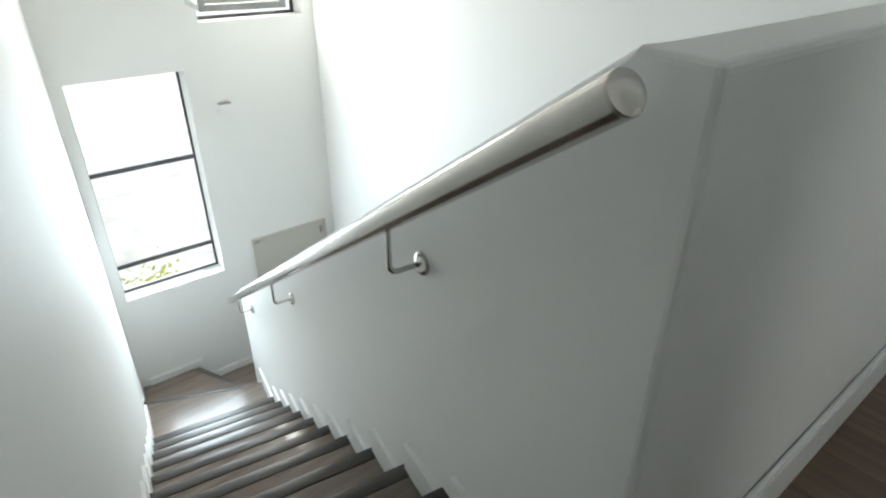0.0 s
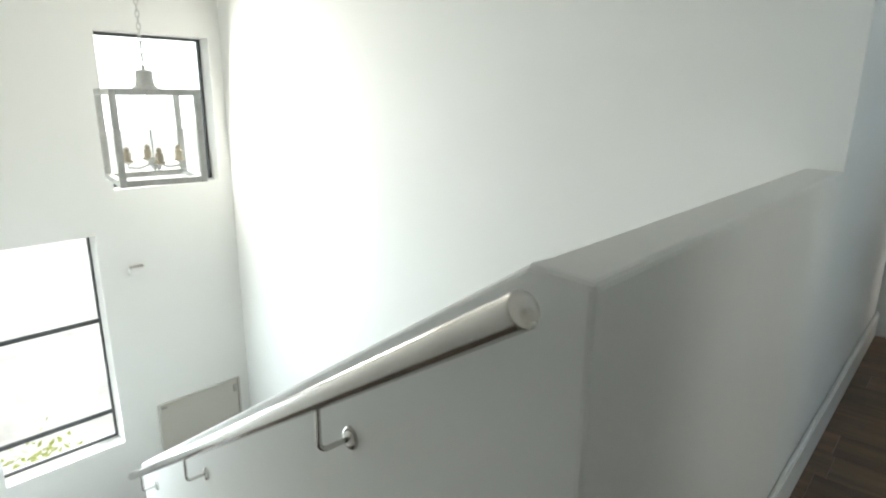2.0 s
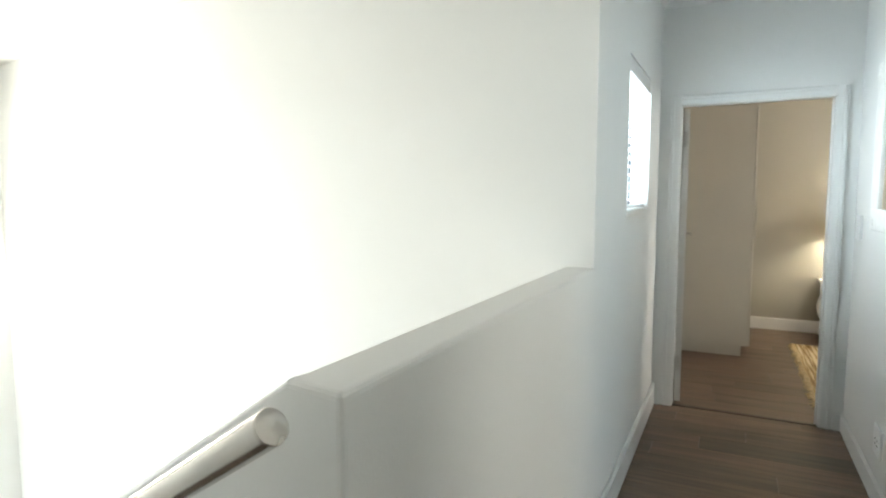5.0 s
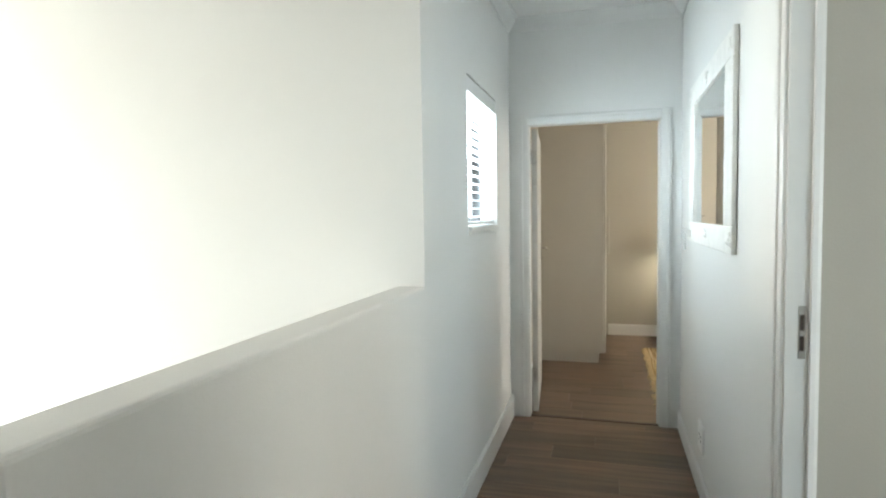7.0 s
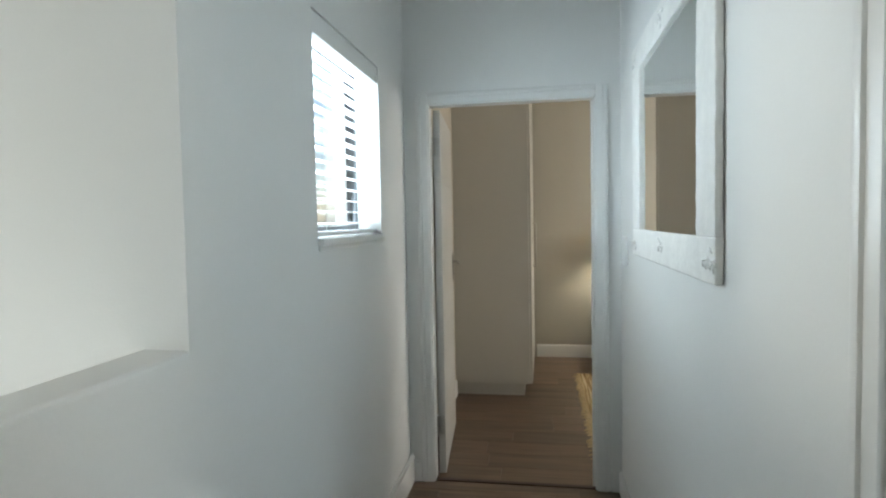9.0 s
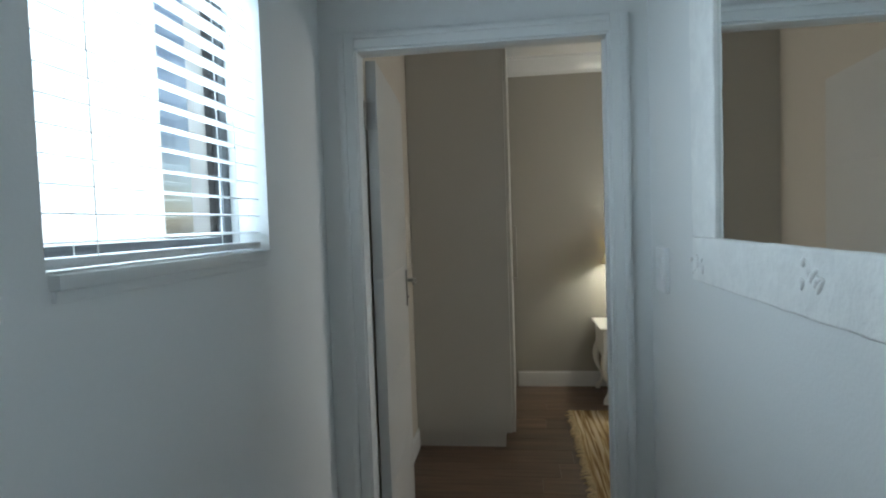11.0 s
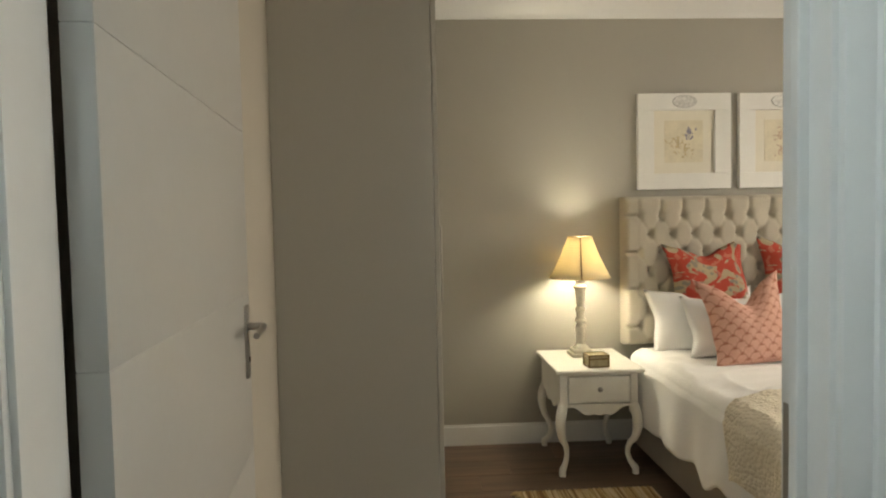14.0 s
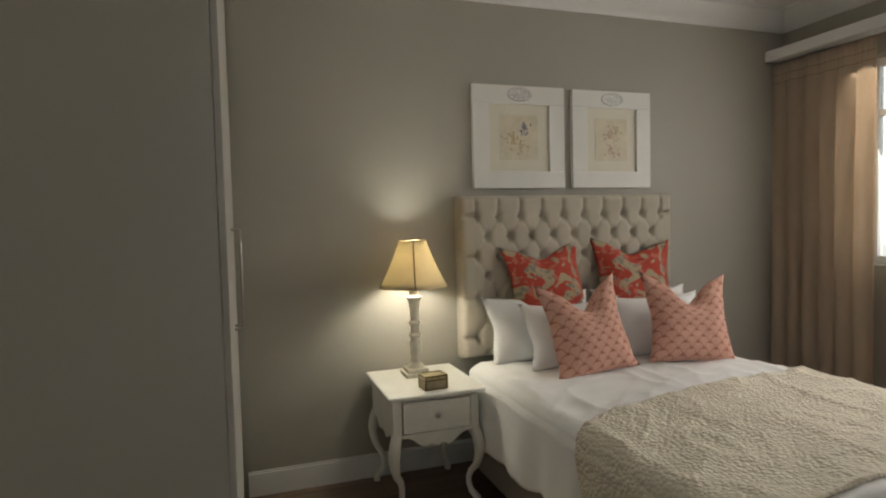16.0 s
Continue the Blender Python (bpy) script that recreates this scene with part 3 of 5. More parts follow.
# ---- windows ----
def window(name, x, y0, y1, z0, z1, bars, depth=0.045, w=0.035):
    """A dark aluminium window across x with cross bars (height, thickness)."""
    win = tagged(new(name), kind="structure", label="dark aluminium window")
    win.location = (x, y0, z0)
    bm = boxes((x, x + depth, y0, y0 + w, z0, z1), (x, x + depth, y1 - w, y1, z0, z1), (x, x + depth, y0 + w, y1 - w, z0, z0 + w), (x, x + depth, y0 + w, y1 - w, z1 - w, z1), bevel=0.004)
    part("window_frame", bm, BRONZE, win, smooth=40)
    edges = [z0 + w]
    for zb, tb in bars:
        part("window_bar", boxes((x + 0.003, x + depth - 0.002, y0 + w, y1 - w, zb - tb / 2, zb + tb / 2), bevel=0.004), BRONZE, win, smooth=40)
        edges += [zb - tb / 2, zb + tb / 2]
    edges.append(z1 - w)
    for a, b in zip(edges[::2], edges[1::2]):
        pane = part("pane", boxes((x + depth * 0.4, x + depth * 0.4 + 0.004, y0 + w, y1 - w, a, b)), PANE, win)
        pane.visible_shadow = False
    return win


window("window_1", XF - 0.15, 0.565, 1.285, -1.10, 0.452, [(-0.891, 0.032), (-0.18, 0.032)], depth=0.022, w=0.016)
window("window_2", XF - 0.15, 1.44, 2.19, 0.745, 1.765, [], depth=0.024, w=0.022)
window("window_3", XL - 0.15, 3.005, 3.775, 1.365, 2.112, [], w=0.040)
win = tagged(new("window_4"), kind="structure", label="white-framed bedroom window")
win.location = (BX1 + 0.1, 4.95, 1.06)
part("window_frame", boxes((4.04, 4.09, 4.95, 5.0, 1.06, 2.30), (4.04, 4.09, 6.66, 6.71, 1.06, 2.30), (4.04, 4.09, 5.0, 6.66, 1.06, 1.11), (4.04, 4.09, 5.0, 6.66, 2.25, 2.30), bevel=0.004), TRIM, win, smooth=40)
part("window_bar", boxes((4.045, 4.085, 5.0, 6.66, 1.955, 1.995), bevel=0.004), TRIM, win, smooth=40)
part("window_bar", boxes((4.045, 4.085, 5.80, 5.84, 1.11, 1.953), bevel=0.004), TRIM, win, smooth=40)
for y0, y1, z0, z1 in ((5.0, 5.80, 1.11, 1.953), (5.84, 6.66, 1.11, 1.953), (5.0, 6.66, 1.996, 2.25)):
    p = part("pane", boxes((4.062, 4.066, y0, y1, z0, z1)), PANE, win)
    p.visible_shadow = False
# plastered sill of the corridor window: a white board that stands a little proud
bm = bmesh.new()
box(bm, XL - 0.20, XL + 0.020, 3.008, 3.740, 1.342, 1.366, bevel=0.005)
box(bm, XL - 0.002, XL + 0.009, 3.012, 3.736, 1.324, 1.342, bevel=0.003)
structure("window_sill", bm, TRIM, 40)


# ---- doors and their frames ----
def door_frame(name, axis, face, back, a0, a1, top, side, other):
    """Jamb lining and moulded architraves round an opening a0..a1, in a wall across axis; architraves on face and on back."""
    fr = tagged(new(name), kind="structure", label="white painted door frame")
    def bx(w0, w1, p0, p1, z0, z1, bevel=0.003):
        a = (min(w0, w1), max(w0, w1), p0, p1, z0, z1) if axis == 0 else (p0, p1, min(w0, w1), max(w0, w1), z0, z1)
        return boxes(a, bevel=bevel)
    lo, hi = min(face, back) - 0.004, max(face, back) + 0.004
    part("jamb", bx(lo, hi, a0 - 0.016, a0 + 0.006, 0, top), TRIM, fr, smooth=40)
    part("jamb", bx(lo, hi, a1 - 0.006, a1 + 0.016, 0, top), TRIM, fr, smooth=40)
    part("head_jamb", bx(lo, hi, a0 + 0.006, a1 - 0.006, top - 0.006, top + 0.016), TRIM, fr, smooth=40)
    for w, out in ((face, side), (back, other)):
        if not out:
            continue
        for name2, p0, p1, z0, z1 in (("architrave", a0 - 0.062, a0 - 0.002, 0, top + 0.060), ("architrave", a1 + 0.002, a1 + 0.062, 0, top + 0.060), ("architrave", a0 - 0.002, a1 + 0.002, top + 0.002, top + 0.060)):
            bm = bx(w, w + out * 0.014, p0, p1, z0, z1)
            if p1 - p0 < 0.1:
                q0, q1 = (p0 + 0.004, p0 + 0.026) if p0 < a0 else (p1 - 0.026, p1 - 0.004)
                a = (min(w, w + out * 0.021), max(w, w + out * 0.021), q0, q1, z0, z1 - 0.004)
            else:
                q0, q1 = p0, p1
                a = (min(w, w + out * 0.021), max(w, w + out * 0.021), q0, q1, z1 - 0.026, z1 - 0.004)
            if axis == 1:
                a = (a[2], a[3], a[0], a[1], a[4], a[5])
            box(bm, *a, bevel=0.006)
            part(name2, bm, TRIM, fr, smooth=40)
    return fr


door_frame("door_frame_1", 1, YE, YB, -0.165, 0.695, 2.03, -1, 0)
door_frame("door_frame_2", 0, XR, XR + 0.075, 1.116, 1.929, 2.03, -1, 0)
fr2 = bpy.data.objects["door_frame_2"]
part("strike_plate", boxes((0.847, 0.866, 1.9215, 1.9235, 1.035, 1.175), bevel=0.0007), NICKEL, fr2, "satin nickel strike plate")
for z0, z1 in ((1.056, 1.095), (1.110, 1.152)):
    part("latch_hole", boxes((0.851, 0.861, 1.919, 1.922, z0, z1)), STRIP, fr2, "dark latch hole")
part("door_stop", boxes((0.872, 0.888, 1.909, 1.9235, 0, 2.02), bevel=0.002), TRIM, fr2)
fr1 = bpy.data.objects["door_frame_1"]
part("door_stop", boxes((0.676, 0.6895, YE + 0.030, YE + 0.045, 0, 2.02), bevel=0.002), TRIM, fr1)
part("strike_plate", boxes((0.6865, 0.6885, YE + 0.049, YE + 0.071, 1.00, 1.16), bevel=0.0007), NICKEL, fr1, "satin nickel strike plate")
structure("threshold", boxes((-0.159, 0.689, 4.272, 4.302, -0.002, 0.006), bevel=0.002), STRIP)

door = tagged(new("door_1"), kind="structure", label="open white painted door with faint horizontal grooves")
door.location = (-0.154, 4.354, 0.008)
door.rotation_euler = (0, 0, radians(94.6))
# leaf drawn closed along x from the hinge, then swung open
DL = 0.81
bm = bmesh.new()
cuts = [0.0, 0.40, 0.805, 1.21, 1.615, 2.01]
for a, b in zip(cuts, cuts[1:]):
    box(bm, 0.0, DL, -0.038, 0.0, a + 0.0008, b - 0.0008, bevel=0.0012, seg=2)
box(bm, 0.002, DL - 0.002, -0.0365, -0.0015, 0.004, 2.006)
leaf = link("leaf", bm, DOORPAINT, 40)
leaf.parent = door
def handle_part(name, bm, ma, label="", parent=None):
    ob = link(name, bm, ma, 40)
    ob.parent = parent or leaf
    return tagged(ob, label)
for w in (-0.038, 0.0):
    s = -1 if w < 0 else 1
    bm = bmesh.new()
    box(bm, DL - 0.067, DL - 0.033, min(w, w + s * 0.007), max(w, w + s * 0.007), 1.005, 1.185, bevel=0.003)
    hp = handle_part("handle_plate", bm, NICKEL, "satin nickel handle plate")
    bm = bmesh.new()
    tube(bm, [(DL - 0.050, w, 1.132), (DL - 0.050, w + s * 0.037, 1.132), (DL - 0.056, w + s * 0.044, 1.132), (DL - 0.072, w + s * 0.046, 1.131), (DL - 0.160, w + s * 0.046, 1.127)], [0.009, 0.009, 0.009, 0.0085, 0.0075], 14)
    handle_part("lever", bm, NICKEL, "satin nickel lever")
    bm = bmesh.new()
    tube(bm, [(DL - 0.050, w, 1.05), (DL - 0.050, w + s * 0.009, 1.05)], 0.007, 12)
    handle_part("key_barrel", bm, STRIP, "dark key hole")
for z in (0.22, 1.76):
    bm = bmesh.new()
    tube(bm, [(-0.006, 0.006, z), (-0.006, 0.006, z + 0.10)], 0.0065, 12)
    box(bm, 0.0, 0.001, -0.034, 0.004, z, z + 0.10)
    box(bm, -0.034, -0.006, 0.0035, 0.0055, z, z + 0.10)
    handle_part("hinge", bm, NICKEL, "steel butt hinge")


# ---- blind in the corridor window ----
blind = thing("venetian_blind", "white venetian blind with open slats in the corridor window", "blind", at=(XL - 0.04, 3.39, 1.365))
part("headrail", boxes((XL - 0.066, XL - 0.003, 3.010, 3.770, 2.036, 2.109), bevel=0.006), SLAT, blind, smooth=40)
part("bottom_rail", boxes((XL - 0.066, XL - 0.018, 3.018, 3.762, 1.372, 1.388), bevel=0.004), SLAT, blind, smooth=40)
def slat_mesh():
    bm = bmesh.new()
    vs = []
    n = 6
    for y in (-0.372, 0.372):
        for k in range(n + 1):
            a = k / n * 2 - 1
            vs.append(bm.verts.new((a * 0.024, y, 0.003 * (1 - a * a) + 0.0009)))
    for y in (-0.372, 0.372):
        for k in range(n + 1):
            a = k / n * 2 - 1
            vs.append(bm.verts.new((a * 0.024, y, 0.003 * (1 - a * a) - 0.0009)))
    m = n + 1
    for k in range(n):
        bm.faces.new((vs[k], vs[k + 1], vs[m + k + 1], vs[m + k]))
        bm.faces.new((vs[2 * m + k + 1], vs[2 * m + k], vs[3 * m + k], vs[3 * m + k + 1]))
        for o in (0, m):
            bm.faces.new((vs[o + k], vs[2 * m + o + k], vs[2 * m + o + k + 1], vs[o + k + 1]))
    for k in (0, n):
        bm.faces.new((vs[k], vs[m + k], vs[3 * m + k], vs[2 * m + k]))
    bmesh.ops.recalc_face_normals(bm, faces=bm.faces)
    me = bpy.data.meshes.new("slat")
    bm.to_mesh(me)
    me.materials.append(SLAT)
    return me
SLATS = slat_mesh()
for i in range(14):
    s = new("slat", SLATS)
    s.parent = blind
    s.location = (-0.002, 0, 0.048 + 0.0445 * i)
    s.rotation_euler = (0, radians(4 + random.uniform(-1, 1)), 0)
for y in (3.14, 3.64):
    for dx in (-0.064, -0.020):
        bm = bmesh.new()
        tube(bm, [(XL + dx, y, 1.38), (XL + dx, y, 2.04)], 0.0011, 6)
        part("cord", bm, CORD, blind)


# ---- corridor things ----
mirror = thing("wall_mirror", "large mirror in a chalky white distressed wooden frame", "mirror", at=(XR, 3.17, 1.67))
MY0, MY1, MZ0, MZ1, FW, FS = 2.555, 3.738, 1.262, 2.095, 0.106, 0.165
X0, X1 = XR - 0.021, XR - 0.002
def frame_bar(y0, y1, z0, z1):
    bm = bmesh.new()
    box(bm, X0, X1, y0, y1, z0, z1, bevel=0.005, seg=3)
    bmesh.ops.subdivide_edges(bm, edges=[e for e in bm.edges if e.calc_length() > 0.3], cuts=40)
    for v in bm.verts:
        v.co += 0.0022 * Vector(noise.noise_vector(v.co * 21))
    return bm
part("frame_bar", frame_bar(MY0, MY1, MZ0, MZ0 + FW), CHALK, mirror, smooth=50)
part("frame_bar", frame_bar(MY0, MY1, MZ1 - FW, MZ1), CHALK, mirror, smooth=50)
part("frame_bar", frame_bar(MY0, MY0 + FS, MZ0 + FW, MZ1 - FW), CHALK, mirror, smooth=50)
part("frame_bar", frame_bar(MY1 - FS, MY1, MZ0 + FW, MZ1 - FW), CHALK, mirror, smooth=50)
part("mirror_glass", boxes((XR - 0.011, XR - 0.004, MY0 + FS - 0.008, MY1 - FS + 0.008, MZ0 + FW - 0.008, MZ1 - FW + 0.008)), MIRROR, mirror, "silvered mirror glass")
# carved chips at the corners and at the middle of the bars
for cy, cz, n in ((MY0 + 0.05, MZ0 + 0.05, 11), (MY1 - 0.04, MZ0 + 0.05, 7), (MY0 + 0.05, MZ1 - 0.06, 9), (MY1 - 0.05, MZ1 - 0.06, 7), (3.16, MZ0 + 0.05, 8), (3.16, MZ1 - 0.05, 9)):
    for k in range(n):
        a, r = random.uniform(0, 6.28), random.uniform(0, 0.036)
        bm = bmesh.new()
        bmesh.ops.create_icosphere(bm, subdivisions=1, radius=1, matrix=Matrix.Translation((X0, cy + r * math.cos(a) * 1.5, cz + r * math.sin(a))) @ Matrix.Rotation(random.uniform(0, 3), 4, "X") @ Matrix.Diagonal((0.005, random.uniform(0.008, 0.02), random.uniform(0.003, 0.008), 1)))
        part("carved_chip", bm, CHALK, mirror, smooth=60)

switch = thing("light_switch", "white plastic two-gang light switch plate on the corridor wall", "light switch", at=(XR, 4.08, 1.26))
part("plate", boxes((XR - 0.016, XR, 4.035, 4.142, 1.190, 1.325), bevel=0.004), PLASTIC, switch, smooth=40)
for z in (1.228, 1.276):
    part("rocker", boxes((XR - 0.019, XR - 0.016, 4.066, 4.097, z, z + 0.030), bevel=0.0015), PLASTIC, switch)
socket = thing("wall_socket", "white plastic wall socket above the corridor skirting", "socket", at=(XR, 3.32, 0.29))
part("plate", boxes((XR - 0.011, XR, 3.25, 3.395, 0.226, 0.362), bevel=0.004), PLASTIC, socket, smooth=40)
for y in (3.302, 3.345):
    for dz in (-0.012, 0.012):
        part("pin_hole", boxes((XR - 0.0125, XR - 0.0108, y - 0.004, y + 0.004, 0.285 + dz, 0.293 + dz)), STRIP, socket, "dark pin hole")
part("rocker", boxes((XR - 0.014, XR - 0.011, 3.318, 3.329, 0.315, 0.335), bevel=0.001), PLASTIC, socket)


# ---- stairwell things ----
lantern = thing("lantern_pendant", "square open metal lantern hung on a chain over the stairwell", "pendant lamp", at=(-3.0, 1.235, 1.17))
LX, LY, LZ0, LZ1, LH = -3.0, 1.235, 0.975, 1.385, 0.180
def bar(a, b, w=0.0145):
    a, b = Vector(a), Vector(b)
    lo, hi = Vector(map(min, a, b)), Vector(map(max, a, b))
    return boxes((lo.x - w, hi.x + w, lo.y - w, hi.y + w, lo.z - w, hi.z + w), bevel=0.003)
C = [(LX - LH, LY - LH), (LX + LH, LY - LH), (LX + LH, LY + LH), (LX - LH, LY + LH)]
for (ax, ay), (bx2, by2) in zip(C, C[1:] + C[:1]):
    for z in (LZ0, LZ1):
        t = 0.0305
        ex, ey = (t if ax != bx2 else 0), (t if ay != by2 else 0)
        part("frame_bar", bar((min(ax, bx2) + ex, min(ay, by2) + ey, z), (max(ax, bx2) - ex, max(ay, by2) - ey, z)), LANTERN, lantern)
for ax, ay in C:
    part("upright", bar((ax, ay, LZ0), (ax, ay, LZ1)), LANTERN, lantern)
for k in (0, 1):
    part("top_bar", bar((LX - LH + 0.0305, LY, LZ1) if k else (LX, LY - LH + 0.0305, LZ1), (LX + LH - 0.0305, LY, LZ1) if k else (LX, LY + LH - 0.0305, LZ1), 0.010), LANTERN, lantern)
bm = bmesh.new()
lathe(bm, [(0.062, LZ1 + 0.010), (0.058, LZ1 + 0.020), (0.044, LZ1 + 0.030), (0.038, LZ1 + 0.055), (0.039, LZ1 + 0.095), (0.034, LZ1 + 0.100), (0.008, LZ1 + 0.104), (0.006, LZ1 + 0.125)], LX, LY)
part("cap", bm, LANTERN, lantern, "flared metal cap below the chain", 40)
bm = bmesh.new()
tube(bm, [(LX, LY, LZ0 + 0.06), (LX, LY, LZ1)], 0.0035, 10)
part("stem", bm, LANTERN, lantern)
bm = bmesh.new()
lathe(bm, [(0.004, LZ0 + 0.035), (0.018, LZ0 + 0.045), (0.030, LZ0 + 0.065), (0.022, LZ0 + 0.085), (0.010, LZ0 + 0.10)], LX, LY)
part("hub", bm, LANTERN, lantern, smooth=40)
for k in range(4):
    a = k * math.pi / 2
    ex, ey = LX + 0.118 * math.cos(a), LY + 0.118 * math.sin(a)
    bm = bmesh.new()
    tube(bm, [(LX + 0.02 * math.cos(a), LY + 0.02 * math.sin(a), LZ0 + 0.065), (LX + 0.07 * math.cos(a), LY + 0.07 * math.sin(a), LZ0 + 0.048), (ex, ey, LZ0 + 0.055), (ex, ey, LZ0 + 0.075)], 0.005, 8)
    arm = part("arm", bm, LANTERN, lantern, smooth=60)
    bm = bmesh.new()
    lathe(bm, [(0.006, LZ0 + 0.072), (0.026, LZ0 + 0.080), (0.027, LZ0 + 0.088), (0.018, LZ0 + 0.090), (0.018, LZ0 + 0.130)], ex, ey, 16)
    part("candle_sleeve", bm, CANDLE, arm, "cream candle sleeve", 40)
    bm = bmesh.new()
    lathe(bm, [(0.007, LZ0 + 0.129), (0.013, LZ0 + 0.136), (0.013, LZ0 + 0.144), (0.008, LZ0 + 0.152), (0.002, LZ0 + 0.156)], ex, ey, 14)
    part("bulb", bm, CANDLE, arm, "unlit candle bulb", 60)
bm = bmesh.new()
z, k = LZ1 + 0.115, 0
while z < 2.36:
    pts = []
    for i in range(13):
        a = 2 * math.pi * i / 12
        dx, dz = 0.0085 * math.cos(a), 0.0175 * math.sin(a)
        pts.append((LX + (dx if k % 2 else 0), LY + (0 if k % 2 else dx), z + 0.0175 + dz))
    tube(bm, pts, 0.0028, 6)
    z += 0.0275
    k += 1
part("chain", bm, LANTERN, lantern, "chain of oval links")
bm = bmesh.new()
lathe(bm, [(0.012, 2.345), (0.05, 2.362), (0.055, 2.40)], LX, LY)
part("ceiling_rose", bm, LANTERN, lantern, smooth=40)

sconce = thing("wall_light", "small white box wall light on the stairwell wall", "wall light", at=(XF, 1.51, 0.17))
part("housing", boxes((XF, XF + 0.045, 1.462, 1.558, 0.15, 0.198), bevel=0.005), PLASTER, sconce, smooth=40)
# dark strip laid on the housing to draw its shadow gap
part("shadow_gap", boxes((XF + 0.006, XF + 0.046, 1.466, 1.554, 0.1985, 0.204), bevel=0.001), NICKEL, sconce, "dark strip drawn as the shadow gap along the top")

hatch = thing("cupboard_door", "pale flush cupboard door in the stairwell wall", "cupboard door", at=(XF, 1.87, -1.8))
part("panel", boxes((XF + 0.001, XF + 0.012, 1.555, 2.178, -2.08, -0.925), bevel=0.002), MELAMINE, hatch)
for it in ((XF + 0.001, XF + 0.02, 1.535, 1.552, -2.09, -0.905), (XF + 0.001, XF + 0.02, 2.181, 2.198, -2.09, -0.905), (XF + 0.001, XF + 0.02, 1.552, 2.181, -0.922, -0.905)):
    part("edge_strip", boxes(it, bevel=0.003), MELAMINE, hatch)
part("catch", boxes((XF + 0.012, XF + 0.026, 2.14, 2.165, -1.02, -0.955), bevel=0.003), NICKEL, hatch, "small metal catch")
part("hinge", boxes((XF + 0.012, XF + 0.022, 1.56, 1.60, -0.948, -0.932), bevel=0.002), NICKEL, hatch, "small metal hinge")
lantern.rotation_euler = (0, 0, radians(-9))

# shrub below the low stair window
shrub = thing("shrub", "yellow-green leafy garden shrub outside the stair window", "shrub", at=(-5.3, 0.95, LOW - 0.2))
for k in range(7):
    a = k * 0.9
    bm = bmesh.new()
    tube(bm, [(-5.3, 0.95, LOW - 0.2), (-5.3 + 0.12 * math.cos(a), 0.95 + 0.12 * math.sin(a), LOW + 0.5), (-5.3 + 0.28 * math.cos(a), 0.95 + 0.3 * math.sin(a), LOW + 1.1)], [0.022, 0.014, 0.005], 7)
    part("limb", bm, BARK, shrub)
bm = bmesh.new()
for k in range(1100):
    d = Vector((random.gauss(0, 0.17), random.gauss(0, 0.17), random.gauss(0, 0.15)))
    c = Vector((-5.3, 0.95, LOW + 1.05)) + d
    n = Vector((random.uniform(-1, 1), random.uniform(-1, 1), random.uniform(0, 1))).normalized()
    a = n.orthogonal().normalized() * random.uniform(0.025, 0.05)
    b = n.cross(a).normalized() * random.uniform(0.012, 0.022)
    bm.faces.new([bm.verts.new(c + v) for v in (-a, b, a + n * 0.01, -b)])
part("crown", bm, LEAF, shrub, "loose crown of small leaves")


# ---- bedroom ----
wardrobe = thing("wardrobe", "tall off-white built-in wardrobe with bar handles beside the bedroom door", "wardrobe", at=(0.04, 6.5, 0))
WX0, WX1, WY0, WY1, WT = -0.278, 0.318, 5.855, 7.225, 2.565
part("plinth", boxes((WX0, WX1 - 0.045, WY0 + 0.03, WY1, 0.0, 0.098)), MELAMINE, wardrobe)
part("side_panel", boxes((WX0, WX1, WY0, WY0 + 0.018, 0.1, WT), bevel=0.0015), MELAMINE, wardrobe)
part("side_panel", boxes((WX0, WX1, WY1 - 0.018, WY1, 0.1, WT), bevel=0.0015), MELAMINE, wardrobe)
part("body", boxes((WX0 + 0.002, WX1 - 0.004, WY0 + 0.018, WY1 - 0.018, 0.1, WT - 0.002)), MELAMINE, wardrobe)
part("top_strip", boxes((WX0, WX1 + 0.012, WY0 - 0.006, WY1, WT, WT + 0.055), bevel=0.002), TRIM, wardrobe, "white filler strip along the top")
mid = (WY0 + WY1) / 2
for y0, y1, hy in ((WY0 + 0.002, mid - 0.002, mid - 0.045), (mid + 0.002, WY1 - 0.002, mid + 0.045)):
    dr = part("door", boxes((WX1 + 0.002, WX1 + 0.021, y0, y1, 0.105, WT - 0.004), bevel=0.002), MELAMINE, wardrobe)
    bm = bmesh.new()
    z0, z1, hx = 0.985, 1.385, WX1 + 0.021
    tube(bm, [(hx, hy, z0 + 0.01), (hx + 0.028, hy, z0 + 0.01), (hx + 0.032, hy, z0 + 0.016), (hx + 0.032, hy, z1 - 0.016), (hx + 0.028, hy, z1 - 0.01), (hx, hy, z1 - 0.01)], 0.005, 10)
    part("handle", bm, NICKEL, dr, "slim satin bar handle", 40)

# --- bedside table ---
def leg_points(x, y, sx, sy, top=0.40):
    out = []
    for k in range(13):
        t = k / 12
        z = top * (1 - t)
        bow = 0.026 * math.sin(math.pi * min(t / 0.55, 1)) - 0.030 * math.sin(math.pi * max((t - 0.5) / 0.42, 0)) * (t < 0.92) + 0.012 * (t > 0.9)
        out.append((x + sx * bow * 0.8, y + sy * bow * 0.8, z))
    return out


